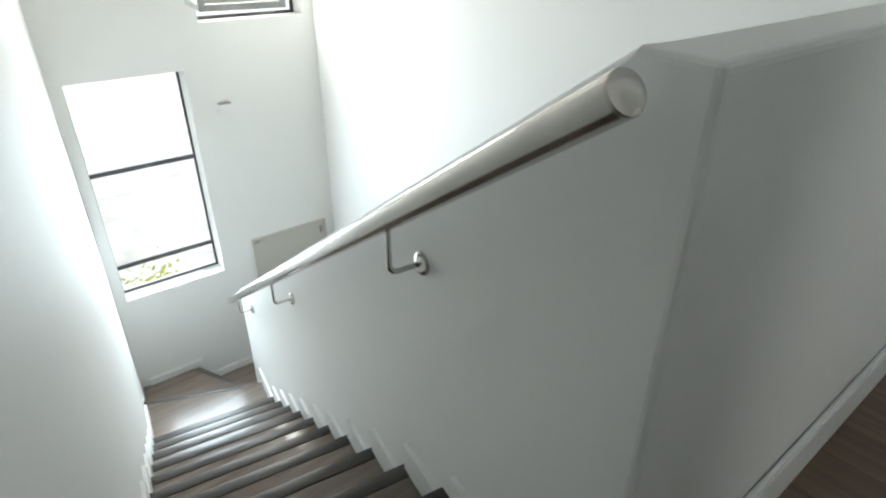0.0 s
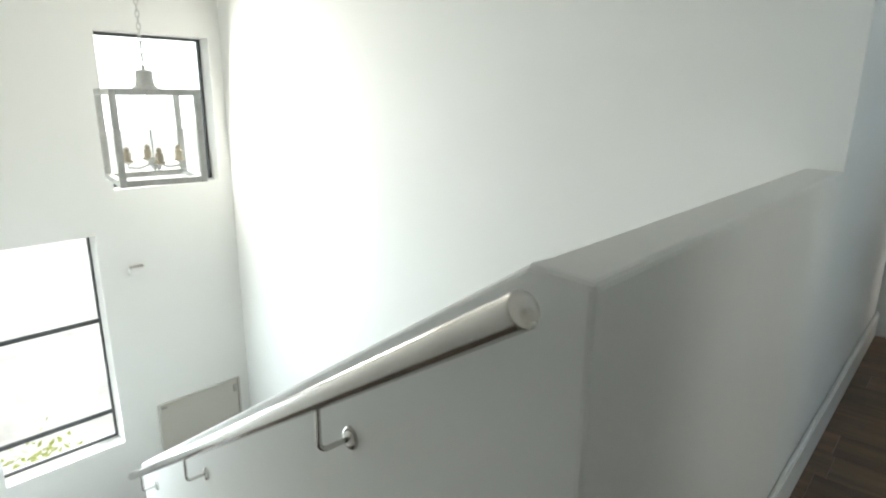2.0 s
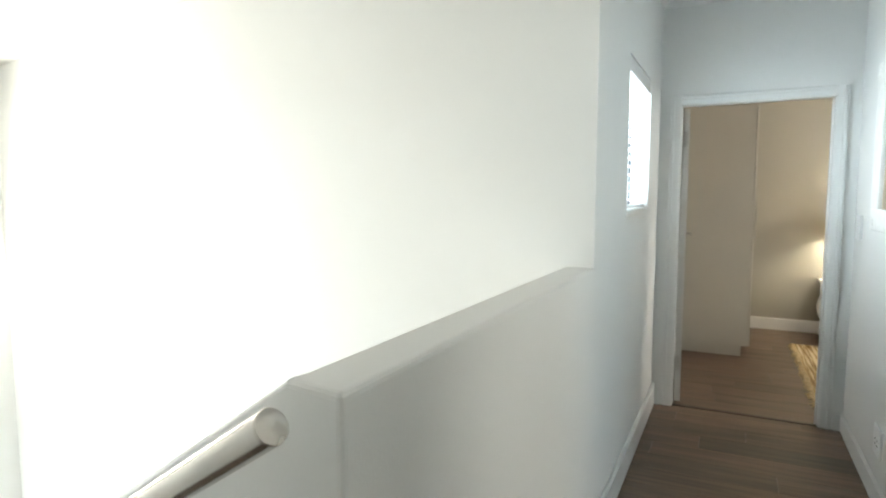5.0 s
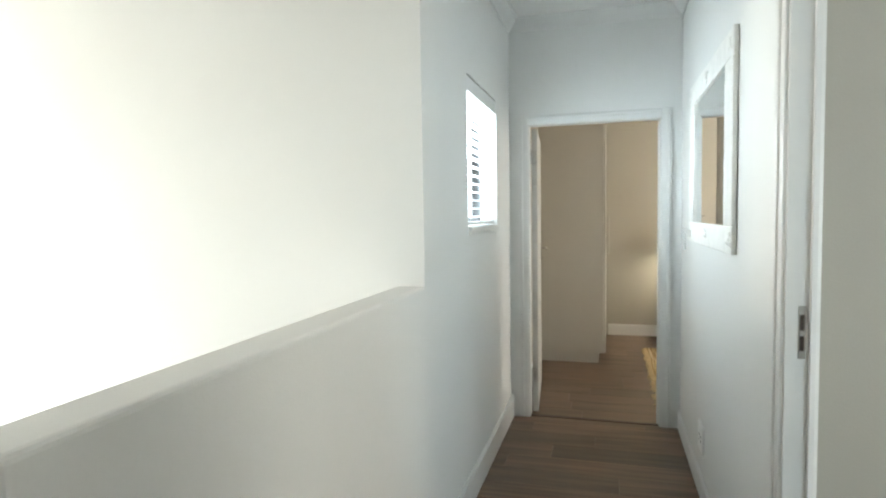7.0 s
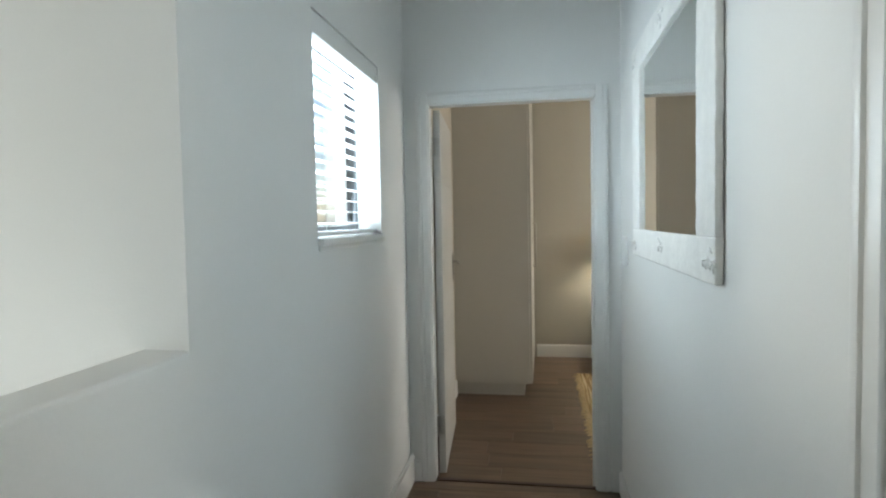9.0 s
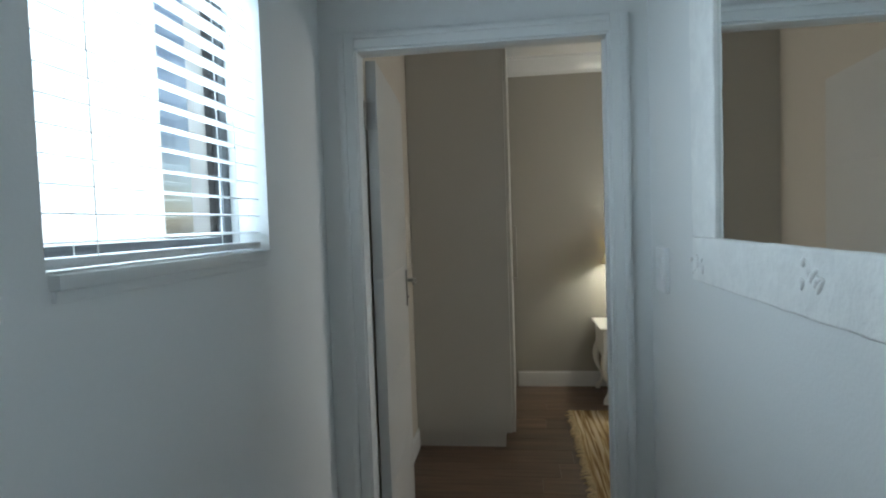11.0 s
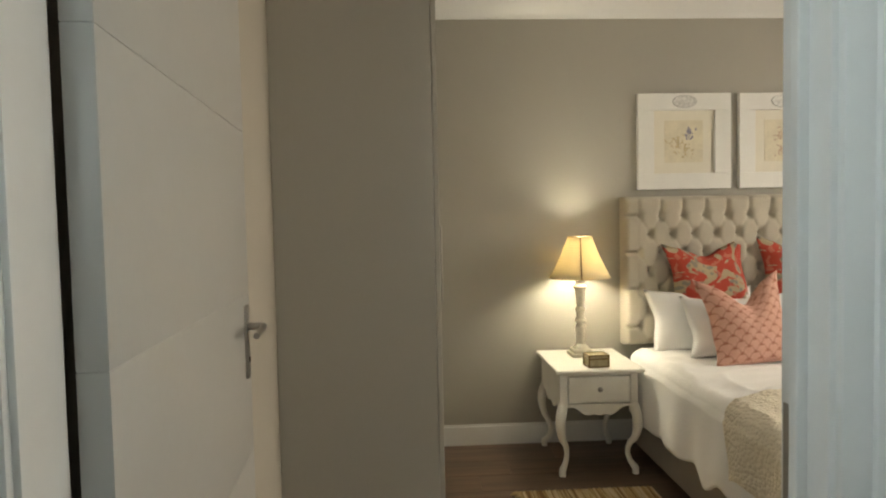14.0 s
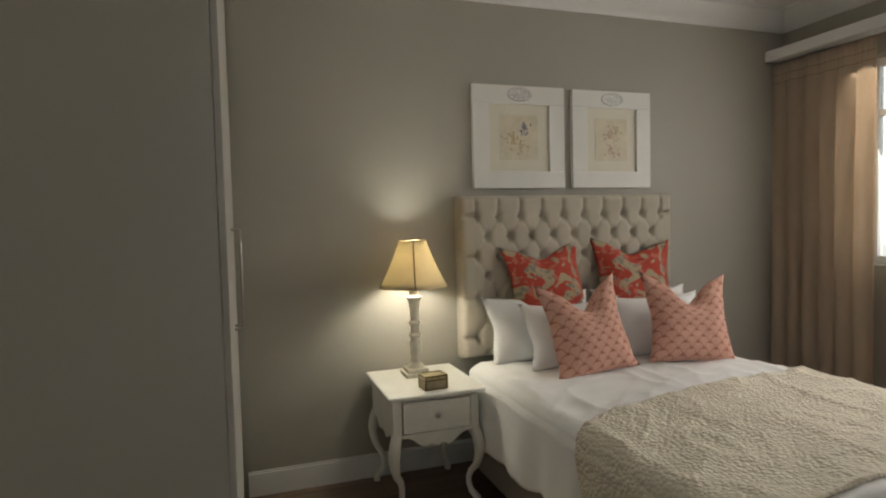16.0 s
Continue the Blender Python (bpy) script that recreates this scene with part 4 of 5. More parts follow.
NX0, NX1, NY0, NY1, NT = 0.985, 1.450, 6.715, 7.230, 0.586
stand = thing("bedside_table", "ivory painted bedside table with one drawer and curved cabriole legs", "bedside table", at=(1.21, 6.95, 0))
bm = bmesh.new()
box(bm, NX0 - 0.008, NX1 + 0.008, NY0 - 0.012, NY1, NT - 0.020, NT, bevel=0.008, seg=3)
part("tabletop", bm, IVORY, stand, smooth=40)
IN = 0.022
for x0, x1, y0, y1 in ((NX0 + IN, NX0 + IN + 0.018, NY0 + IN + 0.02, NY1 - IN), (NX1 - IN - 0.018, NX1 - IN, NY0 + IN + 0.02, NY1 - IN), (NX0 + IN + 0.018, NX1 - IN - 0.018, NY1 - IN - 0.018, NY1 - IN)):
    part("side_panel", boxes((x0, x1, y0, y1, 0.375, NT - 0.021), bevel=0.002), IVORY, stand)
# front with a scalloped apron
bm = bmesh.new()
n, pts = 36, []
for k in range(n + 1):
    t = k / n
    w = abs(2 * t - 1)
    low = 0.338 + 0.055 * (w ** 2.2) - 0.020 * math.exp(-((t - 0.5) / 0.06) ** 2) + 0.012 * math.cos(w * 9)
    pts.append((NX0 + IN + 0.02 + t * (NX1 - NX0 - 2 * IN - 0.04), low))
pts += [(NX1 - IN - 0.02, 0.395), (NX0 + IN + 0.02, 0.395)]
slab(bm, pts, 1, NY0 + IN, NY0 + IN + 0.018)
part("apron", bm, IVORY, stand, "scalloped apron")
for sx, x0, x1 in ((-1, NX0 + IN, NX0 + IN + 0.014), (1, NX1 - IN - 0.014, NX1 - IN)):
    bm = bmesh.new()
    pts = []
    for k in range(n + 1):
        t = k / n
        w = abs(2 * t - 1)
        pts.append((NY0 + IN + 0.03 + t * (NY1 - NY0 - 2 * IN - 0.06), 0.345 + 0.04 * (w ** 2.2) + 0.010 * math.cos(w * 9)))
    pts += [(NY1 - IN - 0.03, 0.376), (NY0 + IN + 0.03, 0.376)]
    slab(bm, pts, 0, x0, x1)
    part("apron", bm, IVORY, stand, "scalloped apron")
part("front_rail", boxes((NX0 + IN + 0.018, NX1 - IN - 0.018, NY0 + IN, NY0 + IN + 0.02, NT - 0.036, NT - 0.021)), IVORY, stand)
part("backing", boxes((NX0 + IN + 0.018, NX1 - IN - 0.018, NY0 + IN + 0.016, NY0 + IN + 0.022, 0.39, NT - 0.036)), IVORY, stand)
drawer = part("drawer", boxes((NX0 + IN + 0.045, NX1 - IN - 0.045, NY0 + IN - 0.004, NY0 + IN + 0.016, 0.405, NT - 0.042), bevel=0.003), IVORY, stand, smooth=40)
bm = bmesh.new()
for x0, x1, z0, z1 in ((NX0 + IN + 0.045, NX1 - IN - 0.045, 0.405, 0.413), (NX0 + IN + 0.045, NX1 - IN - 0.045, NT - 0.050, NT - 0.042), (NX0 + IN + 0.045, NX0 + IN + 0.053, 0.413, NT - 0.050), (NX1 - IN - 0.053, NX1 - IN - 0.045, 0.413, NT - 0.050)):
    box(bm, x0, x1, NY0 + IN - 0.008, NY0 + IN - 0.004, z0, z1, bevel=0.0015)
part("drawer_bead", bm, IVORY, drawer)
bm = bmesh.new()
cx, cz = (NX0 + NX1) / 2, 0.478
lathe(bm, [(0.006, 0.0), (0.006, 0.010), (0.012, 0.014), (0.014, 0.020), (0.010, 0.026), (0.003, 0.028)], seg=16, m=Matrix.Translation((cx, NY0 + IN - 0.004, cz)) @ Matrix.Rotation(radians(90), 4, "X"))
part("knob", bm, NICKEL, drawer, "small round metal knob", 50)
for x, sx in ((NX0 + 0.040, -1), (NX1 - 0.040, 1)):
    for y, sy in ((NY0 + 0.042, -1), (NY1 - 0.045, 1)):
        part("post", boxes((x - 0.020, x + 0.020, y - 0.020, y + 0.020, 0.37, NT - 0.021), bevel=0.004), IVORY, stand, smooth=40)
        bm = bmesh.new()
        tube(bm, leg_points(x, y, sx, sy, 0.39), [0.027, 0.028, 0.0285, 0.027, 0.024, 0.021, 0.018, 0.0155, 0.014, 0.0135, 0.015, 0.019, 0.018], 12)
        part("leg", bm, IVORY, stand, smooth=60)

# --- lamp ---
PX, PY = 1.212, 7.062
lampob = thing("table_lamp", "turned cream wooden table lamp with lit conical linen shade", "table lamp", at=(PX, PY, NT))
def z_(v):
    return NT + v
bm = boxes((PX - 0.068, PX + 0.068, PY - 0.068, PY + 0.068, z_(0), z_(0.020)), (PX - 0.055, PX + 0.055, PY - 0.055, PY + 0.055, z_(0.020), z_(0.042)), bevel=0.004)
part("foot", bm, LAMPWOOD, lampob, smooth=40)
bm = bmesh.new()
lathe(bm, [(0.045, z_(0.042)), (0.042, z_(0.055)), (0.026, z_(0.070)), (0.024, z_(0.085)), (0.030, z_(0.15)), (0.031, z_(0.17)), (0.020, z_(0.185)), (0.019, z_(0.195)), (0.033, z_(0.205)), (0.034, z_(0.213)), (0.022, z_(0.222)), (0.019, z_(0.24)), (0.021, z_(0.262)), (0.031, z_(0.270)), (0.031, z_(0.278)), (0.019, z_(0.288)), (0.022, z_(0.32)), (0.029, z_(0.375)), (0.031, z_(0.395)), (0.040, z_(0.402)), (0.041, z_(0.412)), (0.026, z_(0.422)), (0.022, z_(0.435)), (0.030, z_(0.445)), (0.020, z_(0.456)), (0.012, z_(0.465)), (0.010, z_(0.50))], PX, PY, 28)
part("stem", bm, LAMPWOOD, lampob, smooth=35)
bm = bmesh.new()
lathe(bm, [(0.012, z_(0.50)), (0.016, z_(0.505)), (0.016, z_(0.545)), (0.012, z_(0.55))], PX, PY, 18)
part("bulb_holder", bm, BRASS, lampob, smooth=40)
BULB = glow("warm_bulb", (1.0, 0.86, 0.60), 8.0)
bm = bmesh.new()
bmesh.ops.create_uvsphere(bm, u_segments=16, v_segments=10, radius=0.026, matrix=Matrix.Translation((PX, PY, z_(0.582))) @ Matrix.Diagonal((1, 1, 1.15, 1)))
part("bulb", bm, BULB, lampob, "glowing warm bulb", 60)
S0, S1, R0, R1 = z_(0.464), z_(0.703), 0.1745, 0.070
bm = bmesh.new()
seg = 48
grid(bm, seg, 8, lambda s, t: (PX + (R0 + (R1 - R0) * t - 0.006 * math.sin(math.pi * t)) * math.cos(2 * math.pi * s), PY + (R0 + (R1 - R0) * t - 0.006 * math.sin(math.pi * t)) * math.sin(2 * math.pi * s), S0 + (S1 - S0) * t))
bmesh.ops.remove_doubles(bm, verts=bm.verts, dist=1e-5)
shade = part("shade", bm, SHADE, lampob, "lit cream linen shade")
so = shade.modifiers.new("thick", "SOLIDIFY")
so.thickness = 0.0015
for z, r in ((S0, R0), (S1, R1)):
    bm = bmesh.new()
    tube(bm, [(PX + r * math.cos(2 * math.pi * k / 40), PY + r * math.sin(2 * math.pi * k / 40), z) for k in range(41)], 0.0028, 8)
    part("rim", bm, FRINGE, shade, smooth=60)
for k in range(2):
    a = math.pi * k - math.pi / 2 - 0.22
    bm = bmesh.new()
    tube(bm, [(PX + (R0 + (R1 - R0) * t - 0.006 * math.sin(math.pi * t) + 0.001) * math.cos(a), PY + (R0 + (R1 - R0) * t - 0.006 * math.sin(math.pi * t) + 0.001) * math.sin(a), S0 + (S1 - S0) * t) for t in (0, 0.25, 0.5, 0.75, 1)], 0.004, 6)
    part("seam", bm, SHADERIB, shade, "darker shade seam")
lamp("bedside_bulb", "POINT", Matrix.Translation((PX, PY, z_(0.585))), 38, (1.0, 0.95, 0.78), radius=0.06)

# --- little box ---
trinket = thing("trinket_box", "small brass-edged glass trinket box on the bedside table", "box", at=(1.222, 6.80, NT))
m = Matrix.Translation((1.222, 6.80, NT)) @ Matrix.Rotation(radians(4), 4, "Z") @ Matrix.Scale(1.15, 4)
bm = bmesh.new()
box(bm, -0.046, 0.046, -0.034, 0.034, 0.005, 0.040, m)
part("panel_body", bm, BOXGLASS, trinket)
bm = bmesh.new()
box(bm, -0.047, 0.047, -0.035, 0.035, 0.042, 0.056, m, bevel=0.001)
part("lid", bm, BOXGLASS, trinket, "hinged glass lid")
for z0, z1 in ((0.0, 0.006), (0.037, 0.043), (0.054, 0.060)):
    bm = bmesh.new()
    box(bm, -0.050, 0.050, -0.0385, -0.033, z0, z1, m), box(bm, -0.050, 0.050, 0.033, 0.0385, z0, z1, m)
    box(bm, -0.051, -0.045, -0.033, 0.033, z0, z1, m), box(bm, 0.045, 0.051, -0.033, 0.033, z0, z1, m)
    part("edge_band", bm, BRASS, trinket, "aged brass edging")
for x in (-0.048, 0.048):
    for y in (-0.036, 0.036):
        bm = bmesh.new()
        box(bm, x - 0.003, x + 0.003, y - 0.003, y + 0.003, 0.0, 0.058, m)
        part("corner_post", bm, BRASS, trinket)

# --- bed ---
QX0, QX1, QY0, QY1, QZ = 1.525, 2.925, 5.25, 7.13, 0.60
bed = thing("bed", "double bed with an upholstered divan base and white mattress", "bed", at=(2.22, 6.2, 0))
part("base", boxes((QX0 + 0.02, QX1 - 0.02, QY0 + 0.02, QY1, 0.03, 0.33), bevel=0.015, seg=3), BASE, bed, "grey-beige upholstered divan base", 40)
for x in (QX0 + 0.1, QX1 - 0.1):
    for y in (QY0 + 0.12, QY1 - 0.12):
        bm = bmesh.new()
        lathe(bm, [(0.022, 0.0), (0.026, 0.015), (0.028, 0.035)], x, y, 14)
        part("foot", bm, NOSING, bed)
part("mattress", boxes((QX0, QX1, QY0, QY1, 0.33, QZ - 0.015), bevel=0.045, seg=4), COTTON, bed, "white mattress", 50)

head = thing("headboard", "beige linen headboard with deep diamond button tufting fixed to the wall", "headboard", at=(2.22, BY, 0.6))
HX0, HX1, HZ0, HZ1, HY = 1.515, 2.925, 0.615, 1.522, BY - 0.055
PXS, PZS, ZR = 0.1375, 0.112, 1.405
XB = HX0 + 0.085
def tuft(x, z):
    """Depth of the padding in front of the board."""
    a, b = (x - XB) / PXS, (ZR - z) / PZS
    if x < XB - 0.001 or x > HX1 - 0.083:
        k = round(b / 2) * 2
        cut = 0.95 - 0.45 * math.exp(-((b - k) * PZS / 0.009) ** 2) * (k >= 0)
    elif z > ZR:
        n = a - round(a)
        cut = 1 - 0.40 * math.exp(-abs(n) * PXS / 0.009) - 0.40 * math.exp(-(n * n * PXS ** 2 + (z - ZR) ** 2) / 0.0006)
    else:
        p, q = a + b / 2, a - b / 2
        line = min(abs(p - round(p)), abs(q - round(q))) * PXS
        near = ((p - round(p)) ** 2 + (q - round(q)) ** 2) * PXS ** 2 / 2
        cut = 1 - 0.15 * math.exp(-line / 0.008) - 0.72 * math.exp(-near / 0.00030)
    ex = min(x - HX0, HX1 - x, HZ1 - z, z - HZ0) / 0.028
    edge = math.sqrt(max(0.0, 1 - (1 - min(ex, 1)) ** 2))
    return 0.058 * cut * edge
bm = bmesh.new()
grid(bm, 200, 130, lambda s, t: (HX0 + (HX1 - HX0) * s, HY - tuft(HX0 + (HX1 - HX0) * s, HZ0 + (HZ1 - HZ0) * t), HZ0 + (HZ1 - HZ0) * t))
part("padding", bm, LINEN, head, "diamond-tufted linen padding")
part("board", boxes((HX0, HX1, HY, BY - 0.001, HZ0, HZ1), bevel=0.006), LINEN, head, smooth=40)
rows_ = int((ZR - HZ0) / (PZS)) + 1
bm = bmesh.new()
lathe(bm, [(0.0125, 0.0), (0.0125, 0.004), (0.009, 0.009), (0.003, 0.011)], seg=12)
bmesh.ops.recalc_face_normals(bm, faces=bm.faces)
button_mesh = bpy.data.meshes.new("button")
bm.to_mesh(button_mesh)
for pl in button_mesh.polygons:
    pl.use_smooth = True
button_mesh.materials.append(BASE)
for r in range(rows_):
    for c in range(11):
        x = XB + PXS * (c + (0.5 if r % 2 else 0))
        z = ZR - PZS * r
        if x > HX1 - 0.06 or z < HZ0 + 0.05:
            continue
        bt = new("button", button_mesh)
        bt.parent = head
        bt.location = Vector((x, HY - 0.006, z)) - head.location
        bt.rotation_euler = (radians(90), 0, 0)

# bedding: sheets of cloth laid over the mattress and hanging at the side
def cloth_height(x, y):
    return 0.014 * noise.noise((x * 2.2, y * 2.6, 3.1)) + 0.013 * (1 - abs(noise.noise((x * 3.2 + y * 2.0, y * 1.3 - x * 4.5, 5.2)))) ** 4 + 0.010 * (1 - abs(noise.noise((x * 4.0 - y * 5.0, y * 3.0 + x * 1.5, 8.4)))) ** 5 + 0.006 * noise.noise((x * 6, y * 5, 1.7)) + 0.006 * noise.noise((x * 2 + y * 7, y * 11 - x * 4, 0.3))


def draped(y_lo, y_hi, lift, hang, seedv, nu=120, nv=90, ragged=0.0, slant=0.0, edge=0.0, foot=True, corner=0.0):
    """A sheet over the mattress from y_lo to y_hi that hangs down at both sides and over the foot."""
    half, mid_x = (QX1 - QX0) / 2 + lift + 0.012, (QX0 + QX1) / 2
    rad = 0.06
    flat = half - rad
    arc = rad * math.pi / 2
    total = flat + arc + hang
    def profile(d):
        """Across: distance along the cloth from the middle to place and drop."""
        s, a = (1 if d > 0 else -1), abs(d)
        if a < flat:
            return s * a, 0.0, 0.0
        if a < flat + arc:
            w = (a - flat) / rad
            return s * (flat + rad * math.sin(w)), rad * (1 - math.cos(w)), 0.3
        return s * half, rad + (a - flat - arc), 1.0
    def f(s, t):
        d = (2 * s - 1) * total
        px, drop, side = profile(d)
        yy = y_lo + (y_hi - y_lo) * t + slant * (s - 0.5) + edge * t * (noise.noise((s * 5, seedv, 9)) + 0.4 * noise.noise((s * 17, seedv, 4))) - corner * t * max(0.0, 0.45 - s) ** 1.3
        drop_f = 0.0
        if foot and yy < QY0:
            over = QY0 - yy
            yy, drop_f = QY0 - 0.02 - 0.05 * min(1, over * 4), over
        x = mid_x + px
        z = QZ + lift - drop - drop_f
        if side or drop_f:
            fold = math.sin(yy * 15 + seedv + 2 * noise.noise((yy * 3, seedv, 0)))
            x += (1 if d > 0 else -1) * (0.012 + 0.035 * min(1, drop / 0.3) * (0.6 + 0.5 * fold)) * side
        z += cloth_height(x, yy) * (1 if not side else 0.4)
        if ragged and side > 0.9:
            z += ragged * noise.noise((yy * 7, seedv, 0)) * (drop / (hang + rad))
        return (x, yy, max(z, 0.05))
    bm = bmesh.new()
    grid(bm, nu, nv, f)
    return bm


duvet = tagged(link("duvet", draped(4.95, 7.02, 0.012, 0.30, 0.0, 150, 150, ragged=0.06), DUVET), "white cotton duvet spread over the bed", "duvet")
md = duvet.modifiers.new("thick", "SOLIDIFY")
md.thickness, md.offset = 0.014, -1
throw = tagged(link("knitted_throw", draped(5.30, 6.17, 0.030, 0.22, 2.2, 170, 110, ragged=0.05, slant=0.20, edge=0.05, corner=0.65), KNIT), "cream textured knitted throw across the foot of the bed", "throw blanket")
md = throw.modifiers.new("thick", "SOLIDIFY")
md.thickness, md.offset = 0.014, -1


# pillows
def pillow_mesh(w, h, d, dent=0.0, ears=0.0, flange=0.0, n=26, seedv=0.0):
    """A stuffed cushion, upright in x and z, its dent chopped into the top edge."""
    bm = bmesh.new()
    def side(sign):
        def f(s, t):
            a, b = 2 * s - 1, 2 * t - 1
            k = 1 - flange
            aa, bb = min(1, abs(a) / k), min(1, abs(b) / k)
            full = (max(0.0, 1 - aa ** 3.2) * max(0.0, 1 - bb ** 3.2)) ** 0.62
            # sides drawn in between the corners
            pinch_x = 1 - 0.075 * (1 - b * b) * (1 + 0.3 * math.sin(5 * b + seedv))
            pinch_z = 1 - 0.055 * (1 - a * a)
            x = a * w / 2 * pinch_x
            z = b * h / 2 * pinch_z
            x += ears * 0.02 * a * (a * b) ** 4
            z += ears * 0.03 * max(0, b) ** 6 * a ** 4
            cut = dent * math.exp(-(a / 0.42) ** 2) * max(0, (b + 0.35) / 1.35) ** 2
            z -= cut
            y = sign * d / 2 * full * (1 - 0.35 * (cut / (dent + 1e-6)) * (dent > 0))
            wr = 0.010 * noise.noise((x * 9 + seedv, z * 9, sign)) + 0.006 * noise.noise((x * 22, z * 16 + seedv, sign))
            y += wr * min(1, full * 3)
            return (x, y, z)
        return f
    grid(bm, n, n, side(-1), True)
    grid(bm, n, n, side(1), True)
    bmesh.ops.remove_doubles(bm, verts=bm.verts, dist=1e-4)
    return bm


def cushion(name, label, ma, x, y, z, w, h, d, lean, turn=0.0, roll=0.0, dent=0.0, ears=0.0, flange=0.0, seedv=0.0, group=""):
    """A cushion whose lower edge stands at (x, y, z) and which leans back by lean degrees."""
    ob = link(name, pillow_mesh(w, h, d, dent, ears, flange, seedv=seedv), ma)
    ob.matrix_world = Matrix.Translation((x, y, z)) @ Matrix.Rotation(radians(turn), 4, "Z") @ Matrix.Rotation(radians(-lean), 4, "X") @ Matrix.Rotation(radians(roll), 4, "Y") @ Matrix.Translation((0, 0, h / 2))
    tagged(ob, label, "pillow", group)
    return ob


ZB = QZ + 0.012
cushion("white_pillow", "white cotton pillow standing against the headboard", COTTON, 1.93, 6.95, ZB, 0.66, 0.36, 0.15, 18, 4, ears=0.6, seedv=1, group="white pillows")
cushion("white_pillow", "white cotton pillow standing against the headboard", COTTON, 2.60, 6.95, ZB, 0.62, 0.36, 0.15, 18, -3, ears=0.6, seedv=2, group="white pillows")
cushion("white_pillow", "white cotton pillow propped in front of another", COTTON, 2.06, 6.79, ZB, 0.62, 0.34, 0.14, 22, 3, ears=0.6, seedv=3, group="white pillows")
cushion("white_pillow", "white cotton pillow propped in front of another", COTTON, 2.60, 6.80, ZB, 0.58, 0.34, 0.14, 22, -2, ears=0.6, seedv=4, group="white pillows")
cushion("red_cushion", "square red cushion with grey floral print and flanged edge", RED, 2.015, 6.99, 0.74, 0.48, 0.50, 0.13, 16, 3, -3, dent=0.055, ears=1, flange=0.07, seedv=5, group="red floral cushions")
cushion("red_cushion", "square red cushion with grey floral print and flanged edge", RED, 2.545, 6.98, 0.74, 0.50, 0.51, 0.13, 16, -4, 4, dent=0.06, ears=1, flange=0.07, seedv=6.5, group="red floral cushions")
cushion("pink_cushion", "coral pink scallop-patterned cushion with a chopped top edge", PINK, 2.015, 6.58, ZB + 0.004, 0.45, 0.45, 0.17, 20, 4, -4, dent=0.12, ears=1.4, seedv=7, group="pink patterned cushions")
cushion("pink_cushion", "coral pink scallop-patterned cushion with a chopped top edge", PINK, 2.585, 6.58, ZB + 0.004, 0.47, 0.45, 0.17, 20, -6, 5, dent=0.13, ears=1.4, seedv=8.3, group="pink patterned cushions")

# --- pictures ---
def picture(x0, x1, z0, z1, ink):
    pic = thing("picture_frame", "white framed botanical print above the headboard", "picture", "framed prints", ((x0 + x1) / 2, BY, (z0 + z1) / 2))
    y1, y0, w = BY - 0.002, BY - 0.032, 0.098
    for a in ((x0, x1, z1 - w - 0.006, z1), (x0, x1, z0, z0 + w), (x0, x0 + w + 0.004, z0 + w, z1 - w - 0.006), (x1 - w - 0.004, x1, z0 + w, z1 - w - 0.006)):
        bm = bmesh.new()
        box(bm, a[0], a[1], y0, y1, a[2], a[3], bevel=0.004, seg=2)
        part("frame_bar", bm, SMOOTHWHITE, pic)
    ix0, ix1, iz0, iz1 = x0 + w, x1 - w, z0 + w, z1 - w
    bm = boxes((ix0, ix1, y0 + 0.015, y1 - 0.001, iz0, iz1))
    part("mount", bm, PAPER, pic, "cream paper mount")
    dx, dz = (ix1 - ix0) * 0.19, (iz1 - iz0) * 0.17
    part("print", boxes((ix0 + dx, ix1 - dx, y0 + 0.0125, y0 + 0.0155, iz0 + dz, iz1 - dz)), PRINT, pic, "faded floral print")
    cx, cz = (x0 + x1) / 2, (iz0 + iz1) / 2
    for i, (ma, sx, sz, r, n) in enumerate(ink):
        for k in range(2 * n):
            a, q = random.uniform(0, 6.28), random.uniform(0, r)
            bm = bmesh.new()
            bmesh.ops.create_circle(bm, cap_ends=True, segments=8, radius=1, matrix=Matrix.Translation((cx + sx + q * math.cos(a), y0 + 0.0120 - 0.0001 * i - 0.00001 * k, cz + sz + q * math.sin(a))) @ Matrix.Rotation(radians(90), 4, "X") @ Matrix.Rotation(random.uniform(0, 3), 4, "Z") @ Matrix.Diagonal((random.uniform(0.006, 0.016), random.uniform(0.0025, 0.006), 1, 1)))
            part("petal", bm, ma, pic)
    bm = bmesh.new()
    lathe(bm, [(1.0, 0.0), (1.0, 0.3), (0.93, 0.6), (0.86, 0.45), (0.80, 0.35), (0.5, 0.55), (0.05, 0.6)], seg=32, m=Matrix.Translation(((x0 + x1) / 2, y0, z1 - 0.052)) @ Matrix.Rotation(radians(90), 4, "X") @ Matrix.Diagonal((0.078, 0.040, 0.011, 1)))
    part("medallion", bm, SILVER, pic, "oval carved medallion", 50)


picture(1.626, 2.212, 1.566, 2.154, [(BLUE, 0.035, 0.055, 0.045, 16), (OCHRE, -0.04, -0.01, 0.075, 16), (OCHRE, 0.02, -0.06, 0.05, 10)])
picture(2.266, 2.824, 1.566, 2.152, [(ROSE, 0.0, 0.04, 0.05, 12), (ROSE, 0.0, -0.05, 0.075, 14), (OCHRE, 0.04, 0.06, 0.04, 6)])

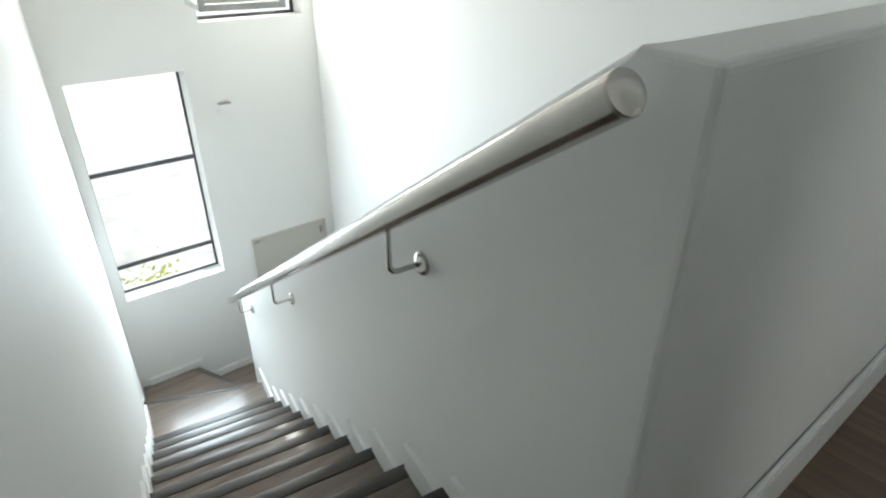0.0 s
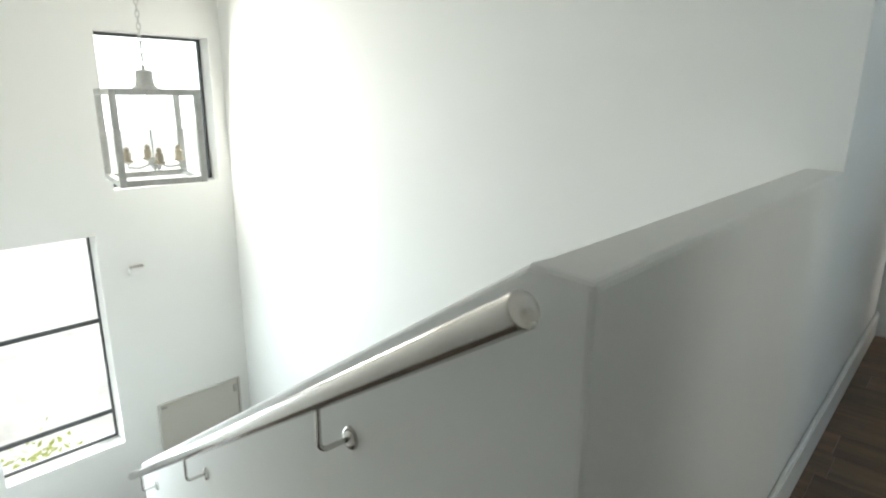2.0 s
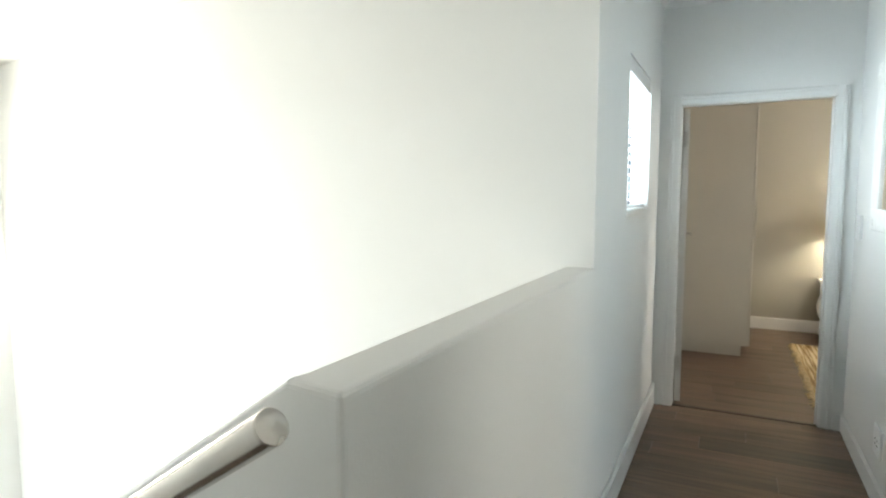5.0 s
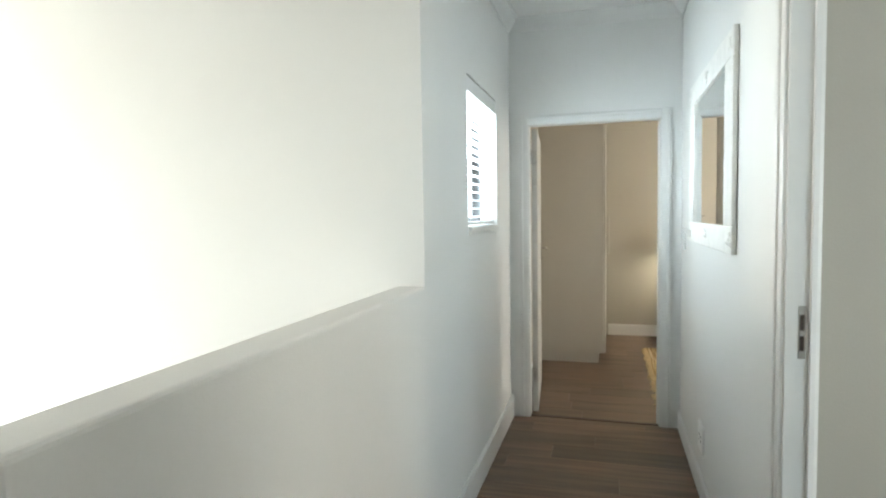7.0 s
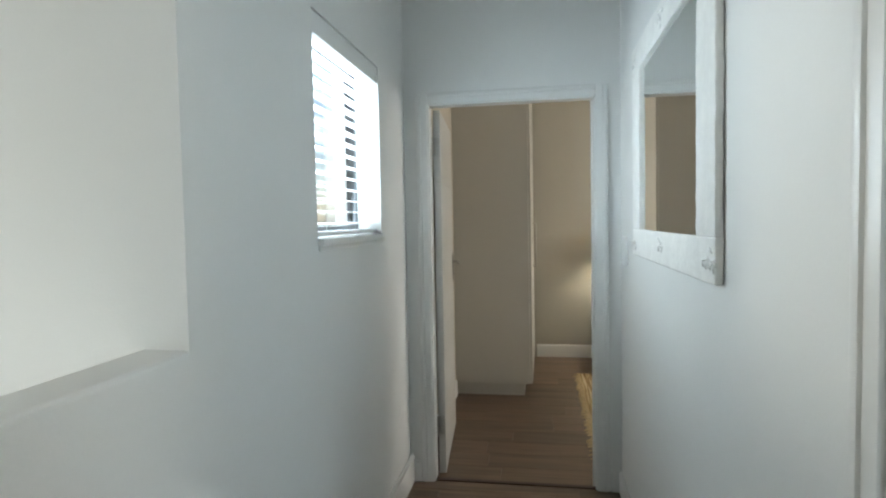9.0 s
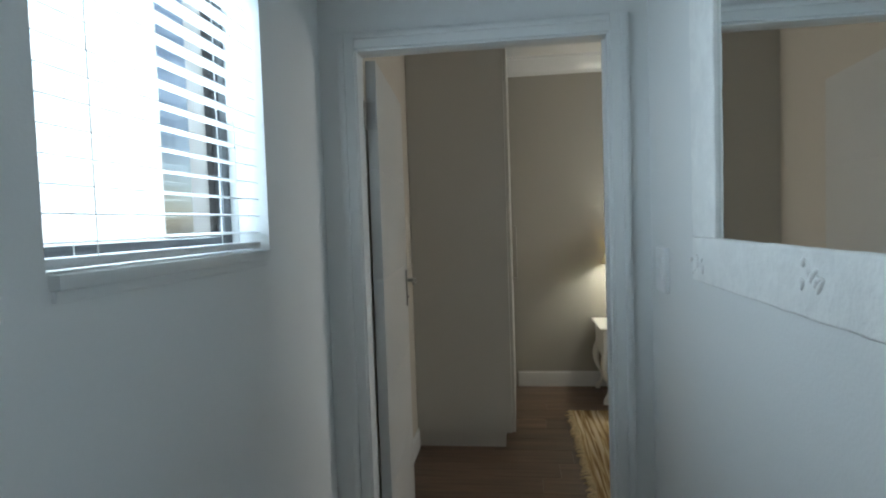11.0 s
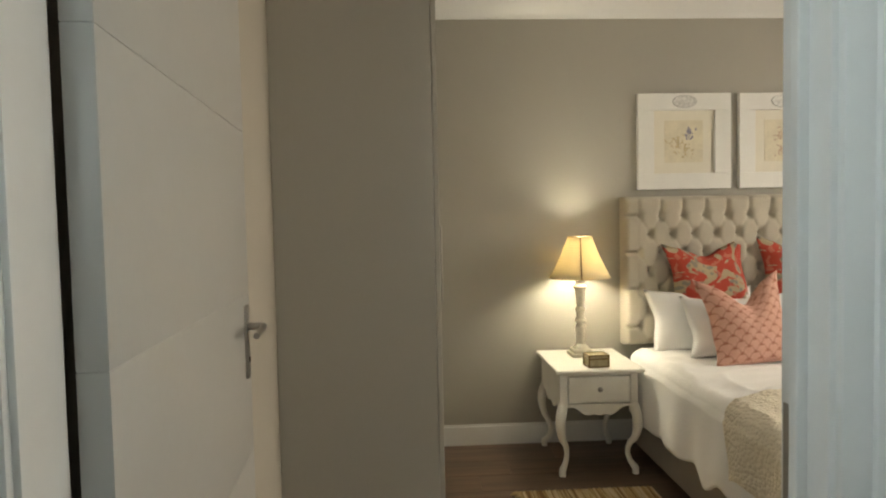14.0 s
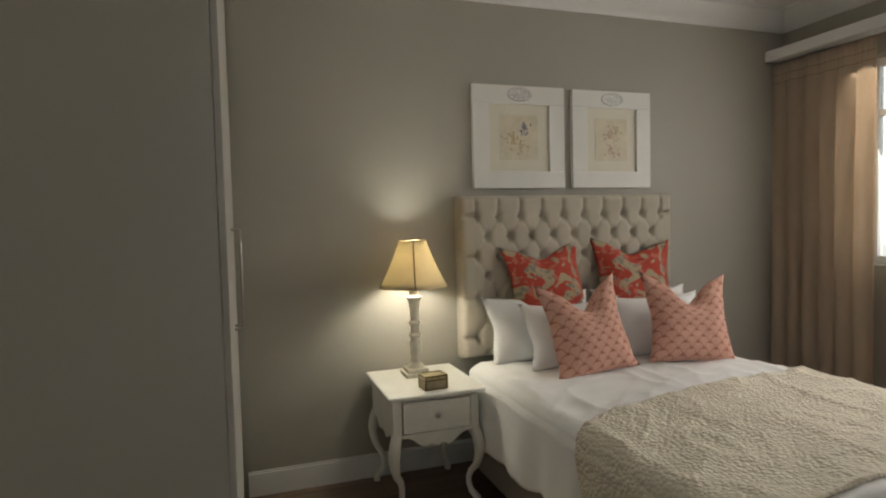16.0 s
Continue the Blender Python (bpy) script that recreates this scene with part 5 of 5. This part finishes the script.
# --- rug ---
RX0, RX1, RY0, RY1 = 0.745, 1.43, 4.62, 6.56
rug = thing("rag_rug", "straw and cream rag rug with a knotted fringe beside the bed", "rug", at=(1.08, 5.6, 0))
bm = bmesh.new()
vs = grid(bm, 70, 120, lambda s, t: (RX0 + (RX1 - RX0) * s + 0.012 * noise.noise((s * 2, t * 9, 4)) * (s < 0.02), RY0 + (RY1 - RY0) * t, 0.010 + 0.005 * noise.noise((s * 46, t * 12, 2)) + 0.003 * math.sin(s * 170)), True)
mat_ob = part("weave", bm, RUG, rug, "coarse rag weave")
md = mat_ob.modifiers.new("thick", "SOLIDIFY")
md.thickness, md.offset = 0.008, 0
bm = bmesh.new()
y = RY0
while y < RY1:
    ln = random.uniform(0.025, 0.06)
    a = random.uniform(-0.5, 0.5)
    tube(bm, [(RX0 + 0.01, y, 0.010), (RX0 - ln * 0.5, y + a * ln * 0.4, random.uniform(0.006, 0.014)), (RX0 - ln, y + a * ln, 0.004)], [0.005, 0.006, 0.003], 6)
    y += random.uniform(0.010, 0.022)
tagged(part("fringe", bm, FRINGE, rug, "frayed straw fringe", 70), kind="stuff")

# --- curtain and its track ---
structure("curtain_pelmet", boxes((3.775, 3.90, 4.55, 7.235, 2.405, 2.475), bevel=0.004), TRIM)
curtain = thing("curtain", "gathered taupe curtain hanging beside the bedroom window", "curtain", at=(3.85, 6.85, 2.40))
def curtain_point(s, t, y0=6.52, y1=7.215, folds=6, amp=0.040, seedv=1.0):
    """A place on the hanging cloth, gathered tight at the heading."""
    z = 0.02 + (2.385 - 0.02) * t
    tight = 1 - 0.55 * max(0.0, (t - 0.93) / 0.07)
    a = tight * amp * (0.55 + 0.45 * (1 - t)) * (0.7 + 0.5 * noise.noise((s * 3, t * 0.8, seedv)))
    ph = 2 * math.pi * folds * s + 0.5 * noise.noise((s * 2, t * 1.2, seedv + 5))
    x = 3.835 + a * math.sin(ph) + 0.02 * noise.noise((s * 7, t * 1.5, seedv))
    x += 0.004 * math.sin(2 * math.pi * folds * 5 * s) * max(0.0, (t - 0.90) / 0.10)
    return (x, y0 + (y1 - y0) * s + 0.012 * math.cos(ph), z)


bm = bmesh.new()
grid(bm, 200, 44, curtain_point)
cl = part("cloth", bm, CURTAIN, curtain)
for t in (0.945, 0.968):
    bm = bmesh.new()
    tube(bm, [Vector(curtain_point(k / 160, t)) + Vector((-0.003, 0, 0)) for k in range(2, 159)], 0.0022, 6)
    part("heading_tape_stitch", bm, SHADERIB, curtain, "brown stitched gathering line", 60)
md = cl.modifiers.new("thick", "SOLIDIFY")
md.thickness = 0.002

# --- downlights ---
def downlight(x, y):
    dl = thing("downlight", "small recessed ceiling downlight with white ring, lit", "downlight", "bedroom downlights", (x, y, TOP))
    bm = bmesh.new()
    lathe(bm, [(0.030, TOP - 0.003), (0.044, TOP - 0.006), (0.046, TOP - 0.003), (0.046, TOP + 0.0005)], x, y, 28)
    part("ring", bm, TRIM, dl, smooth=40)
    bm = bmesh.new()
    lathe(bm, [(0.026, TOP - 0.0075), (0.028, TOP - 0.006), (0.028, TOP - 0.003)], x, y, 20)
    part("lens", bm, glow("downlight_lens", (1.0, 0.86, 0.66), 12.0), dl, "glowing lens")
    lamp("downlight_beam", "SPOT", look((x, y, TOP - 0.02), (x, y, 0)), 5, (1.0, 0.86, 0.66), radius=0.03, cone=110)
downlight(1.044, 6.477)


# ---- floor boards, laid across the rooms ----
floor = tagged(new("floor"), kind="structure", label="brown oak laminate boards")
def board_mesh(length, width):
    bm = bmesh.new()
    box(bm, -length / 2, length / 2, -width / 2, width / 2, -0.012, 0.0, bevel=0.0012, seg=1)
    me = bpy.data.meshes.new("floor_board")
    bm.to_mesh(me)
    bm.free()
    me.materials.append(PLANK)
    return me
BW, BL, made = 0.192, 1.285, {}
def lay(x0, x1, y0, y1):
    y = y0
    while y < y1 - 0.01:
        w = min(BW, y1 - y)
        x = x0 - random.uniform(0, BL)
        while x < x1:
            a, b = max(x, x0), min(x + BL, x1)
            if b - a > 0.02:
                key = (round(b - a, 3), round(w, 3))
                if key not in made:
                    made[key] = board_mesh(key[0] - 0.0012, key[1] - 0.0012)
                ob = new("floor_board", made[key])
                ob.parent = floor
                ob.location = ((a + b) / 2, y + w / 2, 0)
            x += BL
        y += BW
lay(XL, XR, -1.2, 4.274)
lay(BX0, BX1, 4.30, BY)
lay(XR + 0.075, 3.1, -1.2, 1.985)
